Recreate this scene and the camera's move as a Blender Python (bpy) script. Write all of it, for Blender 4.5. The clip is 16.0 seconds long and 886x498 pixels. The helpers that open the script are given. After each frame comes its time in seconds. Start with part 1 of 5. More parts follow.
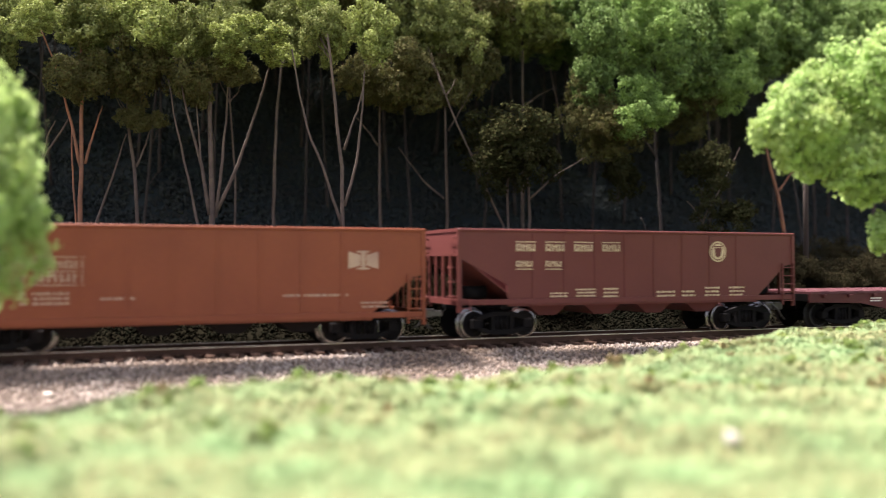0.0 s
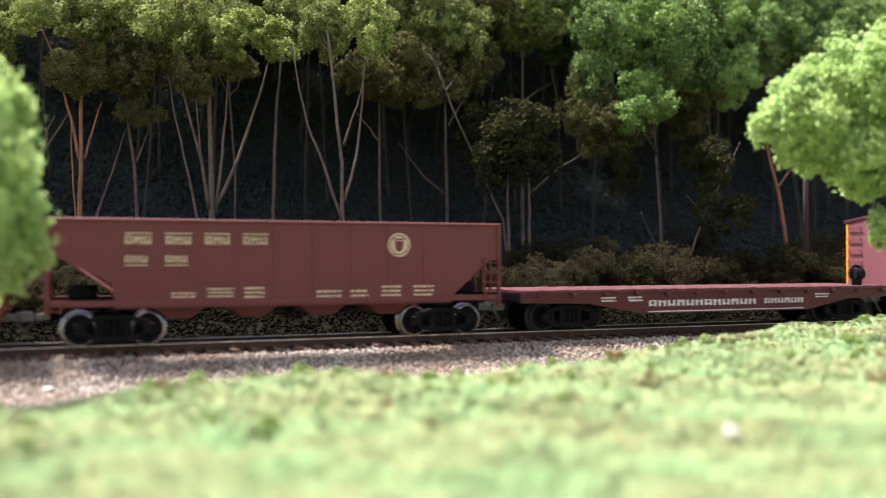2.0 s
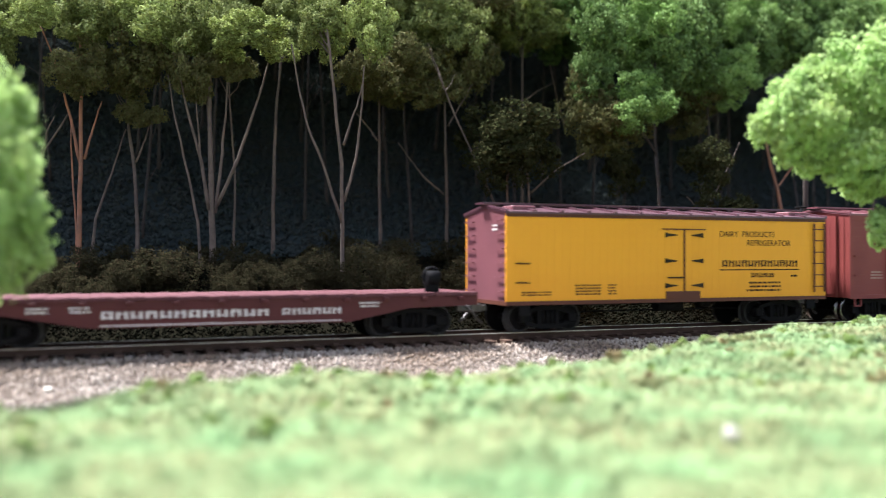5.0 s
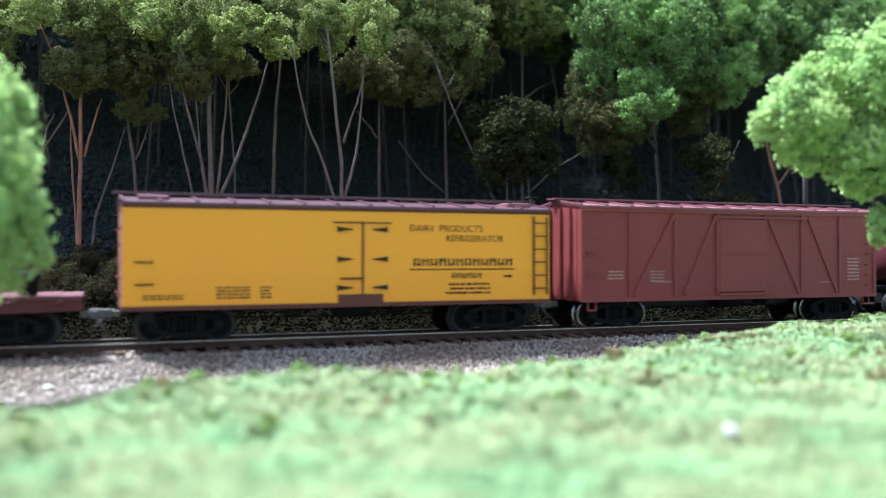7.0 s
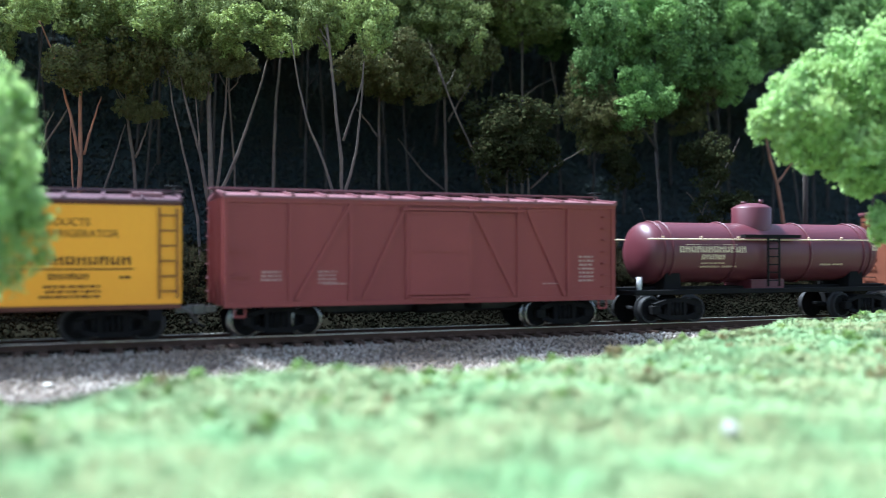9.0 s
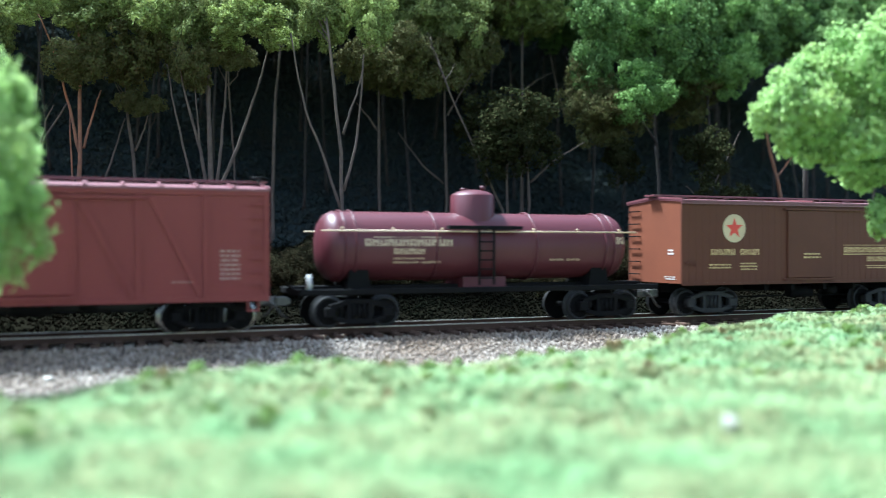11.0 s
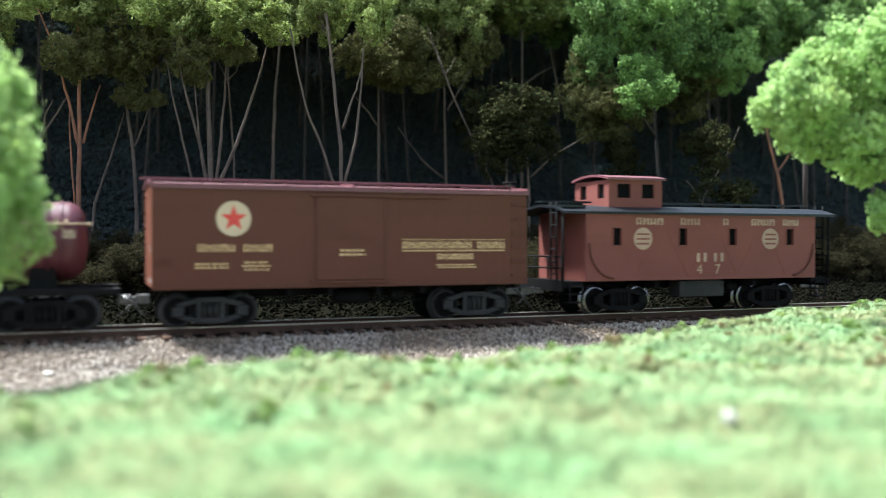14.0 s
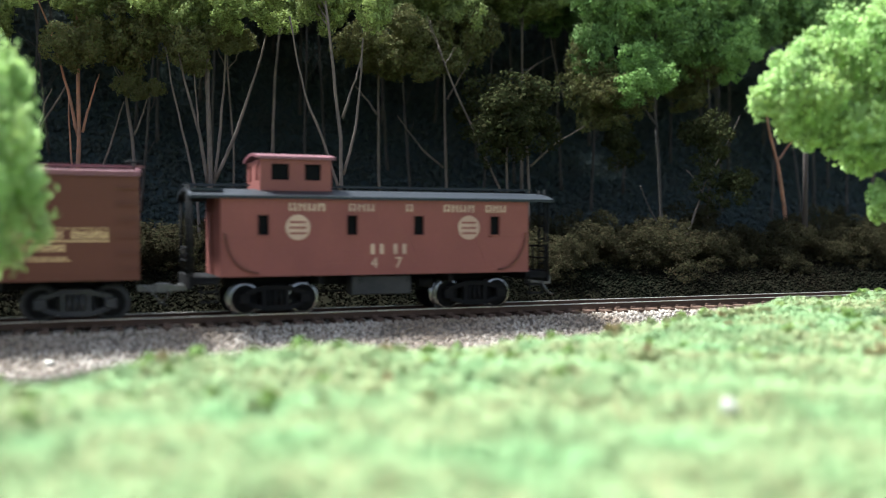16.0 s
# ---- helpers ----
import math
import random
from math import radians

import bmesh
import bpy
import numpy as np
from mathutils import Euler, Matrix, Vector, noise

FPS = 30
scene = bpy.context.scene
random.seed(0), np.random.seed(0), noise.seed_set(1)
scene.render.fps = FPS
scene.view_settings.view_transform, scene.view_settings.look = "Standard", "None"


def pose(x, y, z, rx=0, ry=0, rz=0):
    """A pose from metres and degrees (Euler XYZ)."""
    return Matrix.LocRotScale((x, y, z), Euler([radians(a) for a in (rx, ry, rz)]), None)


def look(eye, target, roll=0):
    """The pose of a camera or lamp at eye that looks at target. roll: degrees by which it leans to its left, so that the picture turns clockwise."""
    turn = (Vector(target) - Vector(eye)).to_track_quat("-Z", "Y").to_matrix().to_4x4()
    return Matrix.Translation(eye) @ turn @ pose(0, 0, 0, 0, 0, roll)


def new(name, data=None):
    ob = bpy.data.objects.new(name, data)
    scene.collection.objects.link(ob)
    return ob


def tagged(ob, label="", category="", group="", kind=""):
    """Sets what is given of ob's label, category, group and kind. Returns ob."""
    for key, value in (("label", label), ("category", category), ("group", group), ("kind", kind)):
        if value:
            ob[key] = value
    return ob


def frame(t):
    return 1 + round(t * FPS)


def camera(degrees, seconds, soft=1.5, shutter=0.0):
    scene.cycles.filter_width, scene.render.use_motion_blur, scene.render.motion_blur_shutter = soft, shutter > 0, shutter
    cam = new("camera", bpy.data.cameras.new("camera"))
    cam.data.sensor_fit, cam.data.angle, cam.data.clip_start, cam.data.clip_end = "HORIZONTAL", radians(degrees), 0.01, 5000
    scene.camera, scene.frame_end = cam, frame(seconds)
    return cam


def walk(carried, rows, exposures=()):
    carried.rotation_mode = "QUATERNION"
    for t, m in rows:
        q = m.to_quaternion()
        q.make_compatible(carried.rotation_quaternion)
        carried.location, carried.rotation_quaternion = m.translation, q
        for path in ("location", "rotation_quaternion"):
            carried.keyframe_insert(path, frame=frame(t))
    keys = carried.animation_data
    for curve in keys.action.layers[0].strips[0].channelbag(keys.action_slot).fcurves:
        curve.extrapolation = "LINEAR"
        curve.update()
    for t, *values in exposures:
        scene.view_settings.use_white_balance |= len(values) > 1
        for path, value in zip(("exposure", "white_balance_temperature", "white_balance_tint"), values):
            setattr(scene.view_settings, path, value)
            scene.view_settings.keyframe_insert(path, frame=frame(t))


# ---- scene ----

# ================= camera =================
cam = camera(52.21, 16.0, soft=1.0, shutter=0.5)
cam.data.dof.use_dof = True
cam.data.dof.focus_distance = 0.37
cam.data.dof.aperture_fstop = 10.8
EYE = (0.0299, -0.2930, 0.0260)
TILT = [(0, .852), (.5, .744), (1, .637), (1.5, .53), (2, .53), (2.5, .601), (3, .637), (4, .637), (6.5, .422), (7, .422),
        (8, .315), (9, .279), (11.5, -.222), (12, -.294), (13, -.345), (14, -.437), (14.5, -.545), (15, -.724),
        (15.5, -1.01), (16, -1.118)]
walk(cam, [(t, pose(*EYE, 90 + a, 0, -21.3835 - 0.004 * t)) for t, a in TILT],
     exposures=[(0, 1.72, 6500, 25), (.5, 1.72, 6350, 21), (1.5, 1.74, 6250, 20), (4, 1.75, 6050, 18), (6.5, 1.75, 5250, 12), (9, 1.75, 4900, 6), (11.5, 1.75, 5050, 1), (12.5, 1.75, 5400, 4), (16, 1.75, 5550, 6)])

# ================= light =================
world = bpy.data.worlds.new("world")
scene.world = world
world.use_nodes = True
nt = world.node_tree
sky = nt.nodes.new("ShaderNodeTexSky")
sky.sky_type, sky.sun_disc = "NISHITA", False
SUN_DIR = Vector((-0.32, 0.33, 0.888)).normalized()
sky.sun_elevation = math.asin(SUN_DIR.z)
sky.sun_rotation = math.atan2(SUN_DIR.x, SUN_DIR.y)
sky.air_density, sky.dust_density, sky.ozone_density = 0.9, 3.0, 1.0
mute = nt.nodes.new("ShaderNodeHueSaturation")
mute.inputs["Saturation"].default_value = 0.5
nt.links.new(sky.outputs[0], mute.inputs["Color"])
nt.links.new(mute.outputs[0], nt.nodes["Background"].inputs[0])
nt.nodes["Background"].inputs[1].default_value = 0.115
sun = new("sun", bpy.data.lights.new("sun", "SUN"))
sun.data.energy, sun.data.angle, sun.data.color = 5.0, radians(8), (1.0, 0.95, 0.86)
sun.matrix_world = look(SUN_DIR * 3, (0, 0, 0))


# ================= materials =================
def material(name, base, other=None, rough=0.6, metal=0.0, grain=900, patch=60, mix=0.35, bump=0.15, spec=0.5,
             island=None, through_light=0.0, coat=0.0):
    """Node material: two scales of noise between base and other, fine bump; island: a third colour by loose piece."""
    m = bpy.data.materials.new(name)
    m.use_nodes = True
    n, l = m.node_tree.nodes, m.node_tree.links
    b = n["Principled BSDF"]
    other = other or tuple(c * 0.7 for c in base)
    tc = n.new("ShaderNodeTexCoord")
    fine, wide = n.new("ShaderNodeTexNoise"), n.new("ShaderNodeTexNoise")
    fine.inputs["Scale"].default_value, wide.inputs["Scale"].default_value = grain, patch
    fine.inputs["Detail"].default_value = wide.inputs["Detail"].default_value = 4
    for x in (fine, wide):
        l.new(tc.outputs["Object"], x.inputs["Vector"])
    add = n.new("ShaderNodeMath"); add.operation = "MULTIPLY_ADD"
    l.new(fine.outputs["Fac"], add.inputs[0]); add.inputs[1].default_value = 0.4
    l.new(wide.outputs["Fac"], add.inputs[2])
    ramp = n.new("ShaderNodeMapRange")
    ramp.inputs["From Min"].default_value, ramp.inputs["From Max"].default_value = 0.5, 0.9
    ramp.inputs["To Max"].default_value = mix * 2
    l.new(add.outputs[0], ramp.inputs["Value"])
    mx = n.new("ShaderNodeMix"); mx.data_type = "RGBA"
    mx.inputs["A"].default_value, mx.inputs["B"].default_value = (*base, 1), (*other, 1)
    l.new(ramp.outputs[0], mx.inputs["Factor"])
    out = mx.outputs["Result"]
    if island:
        g = n.new("ShaderNodeNewGeometry")
        m2 = n.new("ShaderNodeMix"); m2.data_type = "RGBA"
        r2 = n.new("ShaderNodeMapRange"); r2.inputs["To Max"].default_value = 0.8
        l.new(g.outputs["Random Per Island"], r2.inputs["Value"])
        l.new(r2.outputs[0], m2.inputs["Factor"]); l.new(out, m2.inputs["A"])
        m2.inputs["B"].default_value = (*island, 1)
        out = m2.outputs["Result"]
    l.new(out, b.inputs["Base Color"])
    b.inputs["Roughness"].default_value, b.inputs["Metallic"].default_value = rough, metal
    b.inputs["Specular IOR Level"].default_value = spec
    b.inputs["Coat Weight"].default_value = coat
    if bump:
        bp = n.new("ShaderNodeBump")
        bp.inputs["Strength"].default_value, bp.inputs["Distance"].default_value = bump, 0.0004
        l.new(fine.outputs["Fac"], bp.inputs["Height"]); l.new(bp.outputs[0], b.inputs["Normal"])
    if through_light:
        tr = n.new("ShaderNodeBsdfTranslucent"); l.new(out, tr.inputs["Color"])
        ms = n.new("ShaderNodeMixShader"); ms.inputs[0].default_value = through_light
        l.new(b.outputs[0], ms.inputs[1]); l.new(tr.outputs[0], ms.inputs[2])
        l.new(ms.outputs[0], n["Material Output"].inputs["Surface"])
    return m


M_TUSCAN = material("tuscan_red_paint", (.125, .036, .030), (.095, .026, .022), rough=.55, mix=.25, spec=.22, bump=.06)
M_ORANGE = material("oxide_red_paint", (.22, .062, .027), (.17, .045, .022), rough=.5, mix=.3, spec=.22, bump=.06)
M_BOXRED = material("boxcar_red_paint", (.19, .043, .037), (.15, .034, .03), rough=.5, mix=.3, spec=.22, bump=.08)
# star car's ends: its brown made lighter for light falling from the left
M_BROWNEND = material("lit_brown_paint", (.17, .058, .03), (.13, .045, .025), rough=.5, mix=.3, spec=.22, bump=.06)
M_BROWN = material("brown_paint", (.100, .035, .020), (.08, .028, .016), rough=.55, mix=.3, spec=.22, bump=.05)
M_YELLOW = material("reefer_yellow_paint", (.74, .33, .016), (.68, .29, .014), rough=.5, mix=.3, spec=.22, bump=.03)
M_CABOOSE = material("faded_red_paint", (.195, .065, .050), (.15, .05, .04), rough=.6, mix=.35, spec=.22, bump=.06)
M_TANK = material("gloss_maroon_paint", (.084, .020, .026), (.066, .016, .021), rough=.42, spec=.35, mix=.2, bump=.02)
# maroon darkened in colour for shade below the flat car's deck edge
M_FLAT = material("shade_dark_maroon_paint", (.080, .021, .019), (.06, .016, .015), rough=.55, mix=.3, spec=.2, bump=.06)
M_DECK = material("dark_red_deck_planks", (.115, .042, .046), (.08, .03, .032), rough=.6, mix=.4, spec=.2, bump=.15)
M_ROOFDARK = material("dark_purple_roof_paint", (.085, .036, .046), (.06, .026, .032), rough=.36, mix=.3, bump=.06)
# maroon with the pinkish highlights of roofs and ends put into its colour
M_ROOFPINK = material("pink_lit_maroon_paint", (.16, .057, .064), (.12, .042, .048), rough=.45, mix=.3, bump=.06)
M_BLACK = material("black_underframe", (.006, .006, .0065), (.010, .009, .008), rough=.75, mix=.4, spec=.08)
M_ROOFBLACK = material("black_roof_paint", (.008, .010, .013), (.014, .016, .019), rough=.45, mix=.4, spec=.3)
M_GREYFRAME = material("grey_truck_plastic", (.016, .016, .017), (.035, .033, .031), rough=.55, spec=.2, mix=.5)
M_STEEL = material("bright_wheel_steel", (.28, .27, .26), (.15, .145, .14), rough=.25, metal=1.0, mix=.4, bump=.05)
M_COUPLER = material("worn_coupler_metal", (.16, .155, .15), (.07, .065, .06), rough=.4, metal=.7, mix=.5, bump=.1)
M_RAIL = material("rail_top_steel", (.66, .61, .54), (.46, .41, .35), rough=.34, metal=.6, mix=.4, bump=.05)
M_RAILSIDE = material("rusty_rail_side", (.075, .045, .032), (.05, .032, .024), rough=.85, mix=.5, spec=.05)
M_TIE = material("dark_brown_tie", (.07, .045, .032), (.11, .073, .055), rough=.9, mix=.5, spec=0.0, grain=1500, bump=.4)
M_LETTER = material("cream_lettering", (.60, .46, .29), (.44, .33, .21), rough=.6, mix=.5, grain=2500, bump=0)
M_WORN = material("worn_cream_lettering", (.46, .32, .21), (.32, .20, .14), rough=.6, mix=.6, grain=2500, bump=0)
M_FADED = material("faded_lettering", (.34, .21, .17), (.24, .13, .11), rough=.6, mix=.6, grain=2500, bump=0)
M_WHITE = material("white_lettering", (.68, .66, .62), (.5, .46, .42), rough=.6, mix=.5, grain=2500, bump=0)
M_GOLD = material("gold_lettering", (.64, .43, .20), (.5, .33, .15), rough=.6, mix=.5, grain=2500, bump=0)
M_BLACKLETTER = material("black_lettering", (.03, .022, .015), (.06, .045, .025), rough=.8, spec=.05, bump=0)
M_STAR = material("red_star_paint", (.6, .05, .03), (.5, .04, .03), rough=.5, bump=0)
# near-black for the caboose's filler blocks, standing for darkness behind its windows
M_INSIDEBLACK = material("unlit_inside_black", (.010, .010, .010), rough=.8, spec=0.0, bump=0)

M_BALLAST = material("grey_ballast", (.49, .45, .39), (.24, .18, .13), rough=.9, mix=.5, grain=1500, patch=22, island=(.16, .118, .085), bump=.3, spec=0.0)
M_BED = material("ballast_bed", (.13, .108, .088), (.085, .068, .055), rough=.95, mix=.6, grain=1500, bump=1.0, spec=0.0)
M_TURF = material("turf_ground", (.23, .34, .15), (.30, .29, .15), rough=.95, mix=.5, grain=900, patch=45, bump=1.0, spec=0.0)
M_GRASS = material("turf_foam", (.20, .325, .145), (.295, .285, .14), rough=.95, mix=.72, grain=160, patch=48, island=(.21, .325, .145), bump=.0, through_light=.3, spec=.1)
M_TUFT = material("tuft_foam", (.20, .33, .13), (.29, .25, .12), rough=.95, mix=.8, grain=200, patch=40, island=(.26, .36, .16), bump=0, through_light=.2, spec=.1)
M_DRYTUFT = material("dry_tuft_foam", (.33, .30, .15), (.32, .24, .12), rough=.95, mix=.7, grain=200, patch=40, island=(.30, .27, .13), bump=0, through_light=.2, spec=.1)
M_FRESHTUFT = material("fresh_tuft_foam", (.21, .33, .085), (.28, .32, .10), rough=.95, mix=.7, grain=200, patch=40, island=(.27, .39, .13), bump=0, through_light=.25, spec=.1)
# forest floor, near-black base colour standing for the shade of the canopy
M_SOILSHADE = material("shade_dark_forest_floor", (.0105, .0098, .006), (.009, .0085, .0055), rough=.95, mix=.6, grain=600, bump=1.0, spec=0.0)
# hillside: the wood's deep shade is put into this dark base colour
M_HILLSHADE = material("shade_dark_hillside", (.032, .041, .042), (.036, .044, .042), rough=1.0, mix=.5, grain=300, bump=.6, spec=0.0)
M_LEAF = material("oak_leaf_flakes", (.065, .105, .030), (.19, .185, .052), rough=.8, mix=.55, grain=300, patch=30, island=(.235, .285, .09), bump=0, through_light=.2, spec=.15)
# olive leaves, darkened as well for the shaded undersides of the crowns
M_LEAFOLIVESHADE = material("olive_shade_leaf_flakes", (.042, .056, .019), (.12, .088, .033), rough=.85, mix=.6, grain=300, patch=35, island=(.115, .13, .043), bump=0, through_light=.15, spec=.1)
# brighter leaf copies: sunlight on the outer clumps put into their colour
M_LEAFLIT = material("sunlit_leaf_flakes", (.085, .125, .034), (.21, .215, .06), rough=.8, mix=.5, grain=300, patch=30, island=(.36, .44, .13), bump=0, through_light=.25, spec=.15)
M_LEAFLITGREEN = material("sunlit_green_leaf_flakes", (.09, .17, .045), (.17, .25, .06), rough=.8, mix=.5, grain=300, patch=30, island=(.28, .43, .125), bump=0, through_light=.25, spec=.15)
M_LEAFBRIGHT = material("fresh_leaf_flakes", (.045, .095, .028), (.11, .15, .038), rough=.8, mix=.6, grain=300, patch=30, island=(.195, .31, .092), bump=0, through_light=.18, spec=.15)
M_LEAFNEAR = material("light_green_foam_leaves", (.29, .46, .14), (.38, .47, .14), rough=.85, mix=.5, grain=300, patch=50, island=(.46, .60, .26), bump=0, through_light=.5, spec=.1)
# leaves of the low trees, base colour darkened in place of canopy shade
M_LOWLEAFSHADE = material("shade_dark_leaf_flakes", (.022, .033, .013), (.045, .034, .016), rough=.85, mix=.6, grain=300, patch=40, island=(.038, .046, .018), bump=0, through_light=.2, spec=0.0)
M_SHRUB = material("olive_shrub_foam", (.034, .037, .018), (.054, .035, .021), rough=.95, mix=.6, grain=300, patch=35, island=(.034, .038, .018), bump=0, through_light=.5, spec=0.0)
# hillside leaves, as dark as the slope, with the same painted-in shade
M_HILLLEAFSHADE = material("shade_dark_hill_leaves", (.034, .044, .042), (.041, .046, .041), rough=1.0, mix=.6, grain=300, patch=40, bump=0, spec=0.0)
# undergrowth tones lowered so the bank looks shaded though sun reaches it
M_UNDERGROWTHSHADE = material("shade_dark_undergrowth_foam", (.0068, .0078, .0050), (.0105, .0082, .0055), rough=.95, mix=.6, grain=300, patch=30, island=(.0072, .0085, .0050), bump=0, spec=0.0)
# bark for trunks deep in the wood: shade put into the brown
M_BARKSHADE = material("shade_dark_bark", (.055, .042, .032), (.028, .022, .018), rough=.9, mix=.5, grain=700, patch=120, bump=.4)
M_BARK = material("grey_brown_bark", (.145, .105, .076), (.07, .052, .040), rough=.85, mix=.5, grain=700, patch=120, bump=.4)
M_BARKRED = material("reddish_bark", (.34, .14, .065), (.15, .08, .05), rough=.8, mix=.5, grain=700, patch=90, bump=.4)
M_POLE = material("weathered_pole_wood", (.046, .031, .023), (.034, .024, .018), rough=.9, mix=.5, grain=900, bump=.4)
M_STONE = material("pale_stone", (.62, .58, .49), (.5, .46, .38), rough=.9, bump=.3)


# ================= mesh helpers =================
def part(name, bm, mat, parent=None, label=""):
    me = bpy.data.meshes.new(name)
    bm.to_mesh(me)
    bm.free()
    for m in (mat if isinstance(mat, (list, tuple)) else [mat]):
        me.materials.append(m)
    ob = new(name, me)
    if parent:
        ob.parent = parent
    if label:
        tagged(ob, label)
    return ob


def share(name, mesh, parent, at=(0, 0, 0), rz=0.0):
    ob = new(name, mesh)
    ob.parent = parent
    ob.location, ob.rotation_euler = at, (0, 0, rz)
    return ob


def thing(name, label, category, group="", at=(0, 0, 0)):
    ob = new(name)
    ob.empty_display_size = 0.01
    ob.location = at
    return tagged(ob, label, category, group)


def box(bm, x0, x1, y0, y1, z0, z1, slot=0, bevel=0.0):
    v = [bm.verts.new((x, y, z)) for z in (z0, z1) for y in (y0, y1) for x in (x0, x1)]
    fs = [bm.faces.new([v[i] for i in q]) for q in ((0, 2, 3, 1), (4, 5, 7, 6), (0, 1, 5, 4), (2, 6, 7, 3), (0, 4, 6, 2), (1, 3, 7, 5))]
    for q in fs:
        q.material_index = slot
    if bevel:
        es = list({e for q in fs for e in q.edges})
        bmesh.ops.bevel(bm, geom=es, offset=bevel, segments=1, affect="EDGES")


def prism(bm, outline, y0, y1, slot=0):
    """A plate: the outline of (x, z) points, drawn out from y0 to y1."""
    a = [bm.verts.new((x, y0, z)) for x, z in outline]
    b = [bm.verts.new((x, y1, z)) for x, z in outline]
    n = len(outline)
    fs = [bm.faces.new(a), bm.faces.new(b[::-1])]
    fs += [bm.faces.new((a[i], b[i], b[(i + 1) % n], a[(i + 1) % n])) for i in range(n)]
    for q in fs:
        q.material_index = slot
    bmesh.ops.recalc_face_normals(bm, faces=fs)


def bar(bm, p, q, w, d, slot=0):
    """A flat bar from p to q, (x, z) points, w wide, from y = d[0] to d[1]."""
    (x0, z0), (x1, z1) = p, q
    s = math.hypot(x1 - x0, z1 - z0)
    nx, nz = -(z1 - z0) / s * w / 2, (x1 - x0) / s * w / 2
    prism(bm, [(x0 + nx, z0 + nz), (x1 + nx, z1 + nz), (x1 - nx, z1 - nz), (x0 - nx, z0 - nz)], d[0], d[1], slot)


def tube(bm, pts, radii, n=8, slot=0, cap=True):
    rings = []
    pts = [Vector(p) for p in pts]
    for i, p in enumerate(pts):
        t = (pts[min(i + 1, len(pts) - 1)] - pts[max(i - 1, 0)]).normalized()
        u = t.orthogonal().normalized() if i == 0 else (u - t * u.dot(t)).normalized()
        w = t.cross(u)
        rings.append([bm.verts.new(p + (u * math.cos(a) + w * math.sin(a)) * radii[i]) for a in [2 * math.pi * k / n for k in range(n)]])
    for r0, r1 in zip(rings, rings[1:]):
        for k in range(n):
            f = bm.faces.new((r0[k], r0[(k + 1) % n], r1[(k + 1) % n], r1[k]))
            f.smooth, f.material_index = True, slot
    if cap:
        for r in (rings[0][::-1], rings[-1]):
            bm.faces.new(r).material_index = slot


def lathe_y(bm, profile, n=28, slots=None):
    """Turned about the y axis: profile of (y, r)."""
    rings = [[bm.verts.new((r * math.cos(2 * math.pi * k / n), y, r * math.sin(2 * math.pi * k / n))) for k in range(n)] for y, r in profile]
    for i, (r0, r1) in enumerate(zip(rings, rings[1:])):
        for k in range(n):
            f = bm.faces.new((r0[k], r0[(k + 1) % n], r1[(k + 1) % n], r1[k]))
            f.material_index = slots[i] if slots else 0


def disc(bm, x, z, r, y, n=28, slot=0):
    f = bm.faces.new([bm.verts.new((x + r * math.cos(2 * math.pi * k / n), y, z + r * math.sin(2 * math.pi * k / n))) for k in range(n)])
    f.normal_update()
    if f.normal.y > 0:
        f.normal_flip()
    f.material_index = slot


def from_arrays(name, verts, tris, mat):
    me = bpy.data.meshes.new(name)
    me.vertices.add(len(verts)); me.vertices.foreach_set("co", verts.astype(np.float32).ravel())
    k = tris.shape[1]
    me.loops.add(tris.size); me.loops.foreach_set("vertex_index", tris.astype(np.int32).ravel())
    me.polygons.add(len(tris))
    me.polygons.foreach_set("loop_start", np.arange(0, tris.size, k, dtype=np.int32))
    me.update(calc_edges=True)
    me.materials.append(mat)
    return me


def turns(rng, n):
    q = rng.normal(size=(n, 4)); q /= np.linalg.norm(q, axis=1)[:, None]
    w, x, y, z = q.T
    return np.stack([np.stack([1 - 2 * (y * y + z * z), 2 * (x * y - z * w), 2 * (x * z + y * w)], -1),
                     np.stack([2 * (x * y + z * w), 1 - 2 * (x * x + z * z), 2 * (y * z - x * w)], -1),
                     np.stack([2 * (x * z - y * w), 2 * (y * z + x * w), 1 - 2 * (x * x + y * y)], -1)], 1)


OCTA = np.array([(1, 0, 0), (-1, 0, 0), (0, 1, 0), (0, -1, 0), (0, 0, 1), (0, 0, -1)], float)
OCTA_F = np.array([(0, 2, 4), (2, 1, 4), (1, 3, 4), (3, 0, 4), (2, 0, 5), (1, 2, 5), (3, 1, 5), (0, 3, 5)])
FLAKE = np.array([(-.5, -.35, 0), (.1, -.5, .12), (.6, 0, -.1), (.1, .5, .12), (-.5, .3, 0)], float)
FLAKE_F = np.array([(0, 1, 3), (1, 2, 3), (0, 3, 4)])


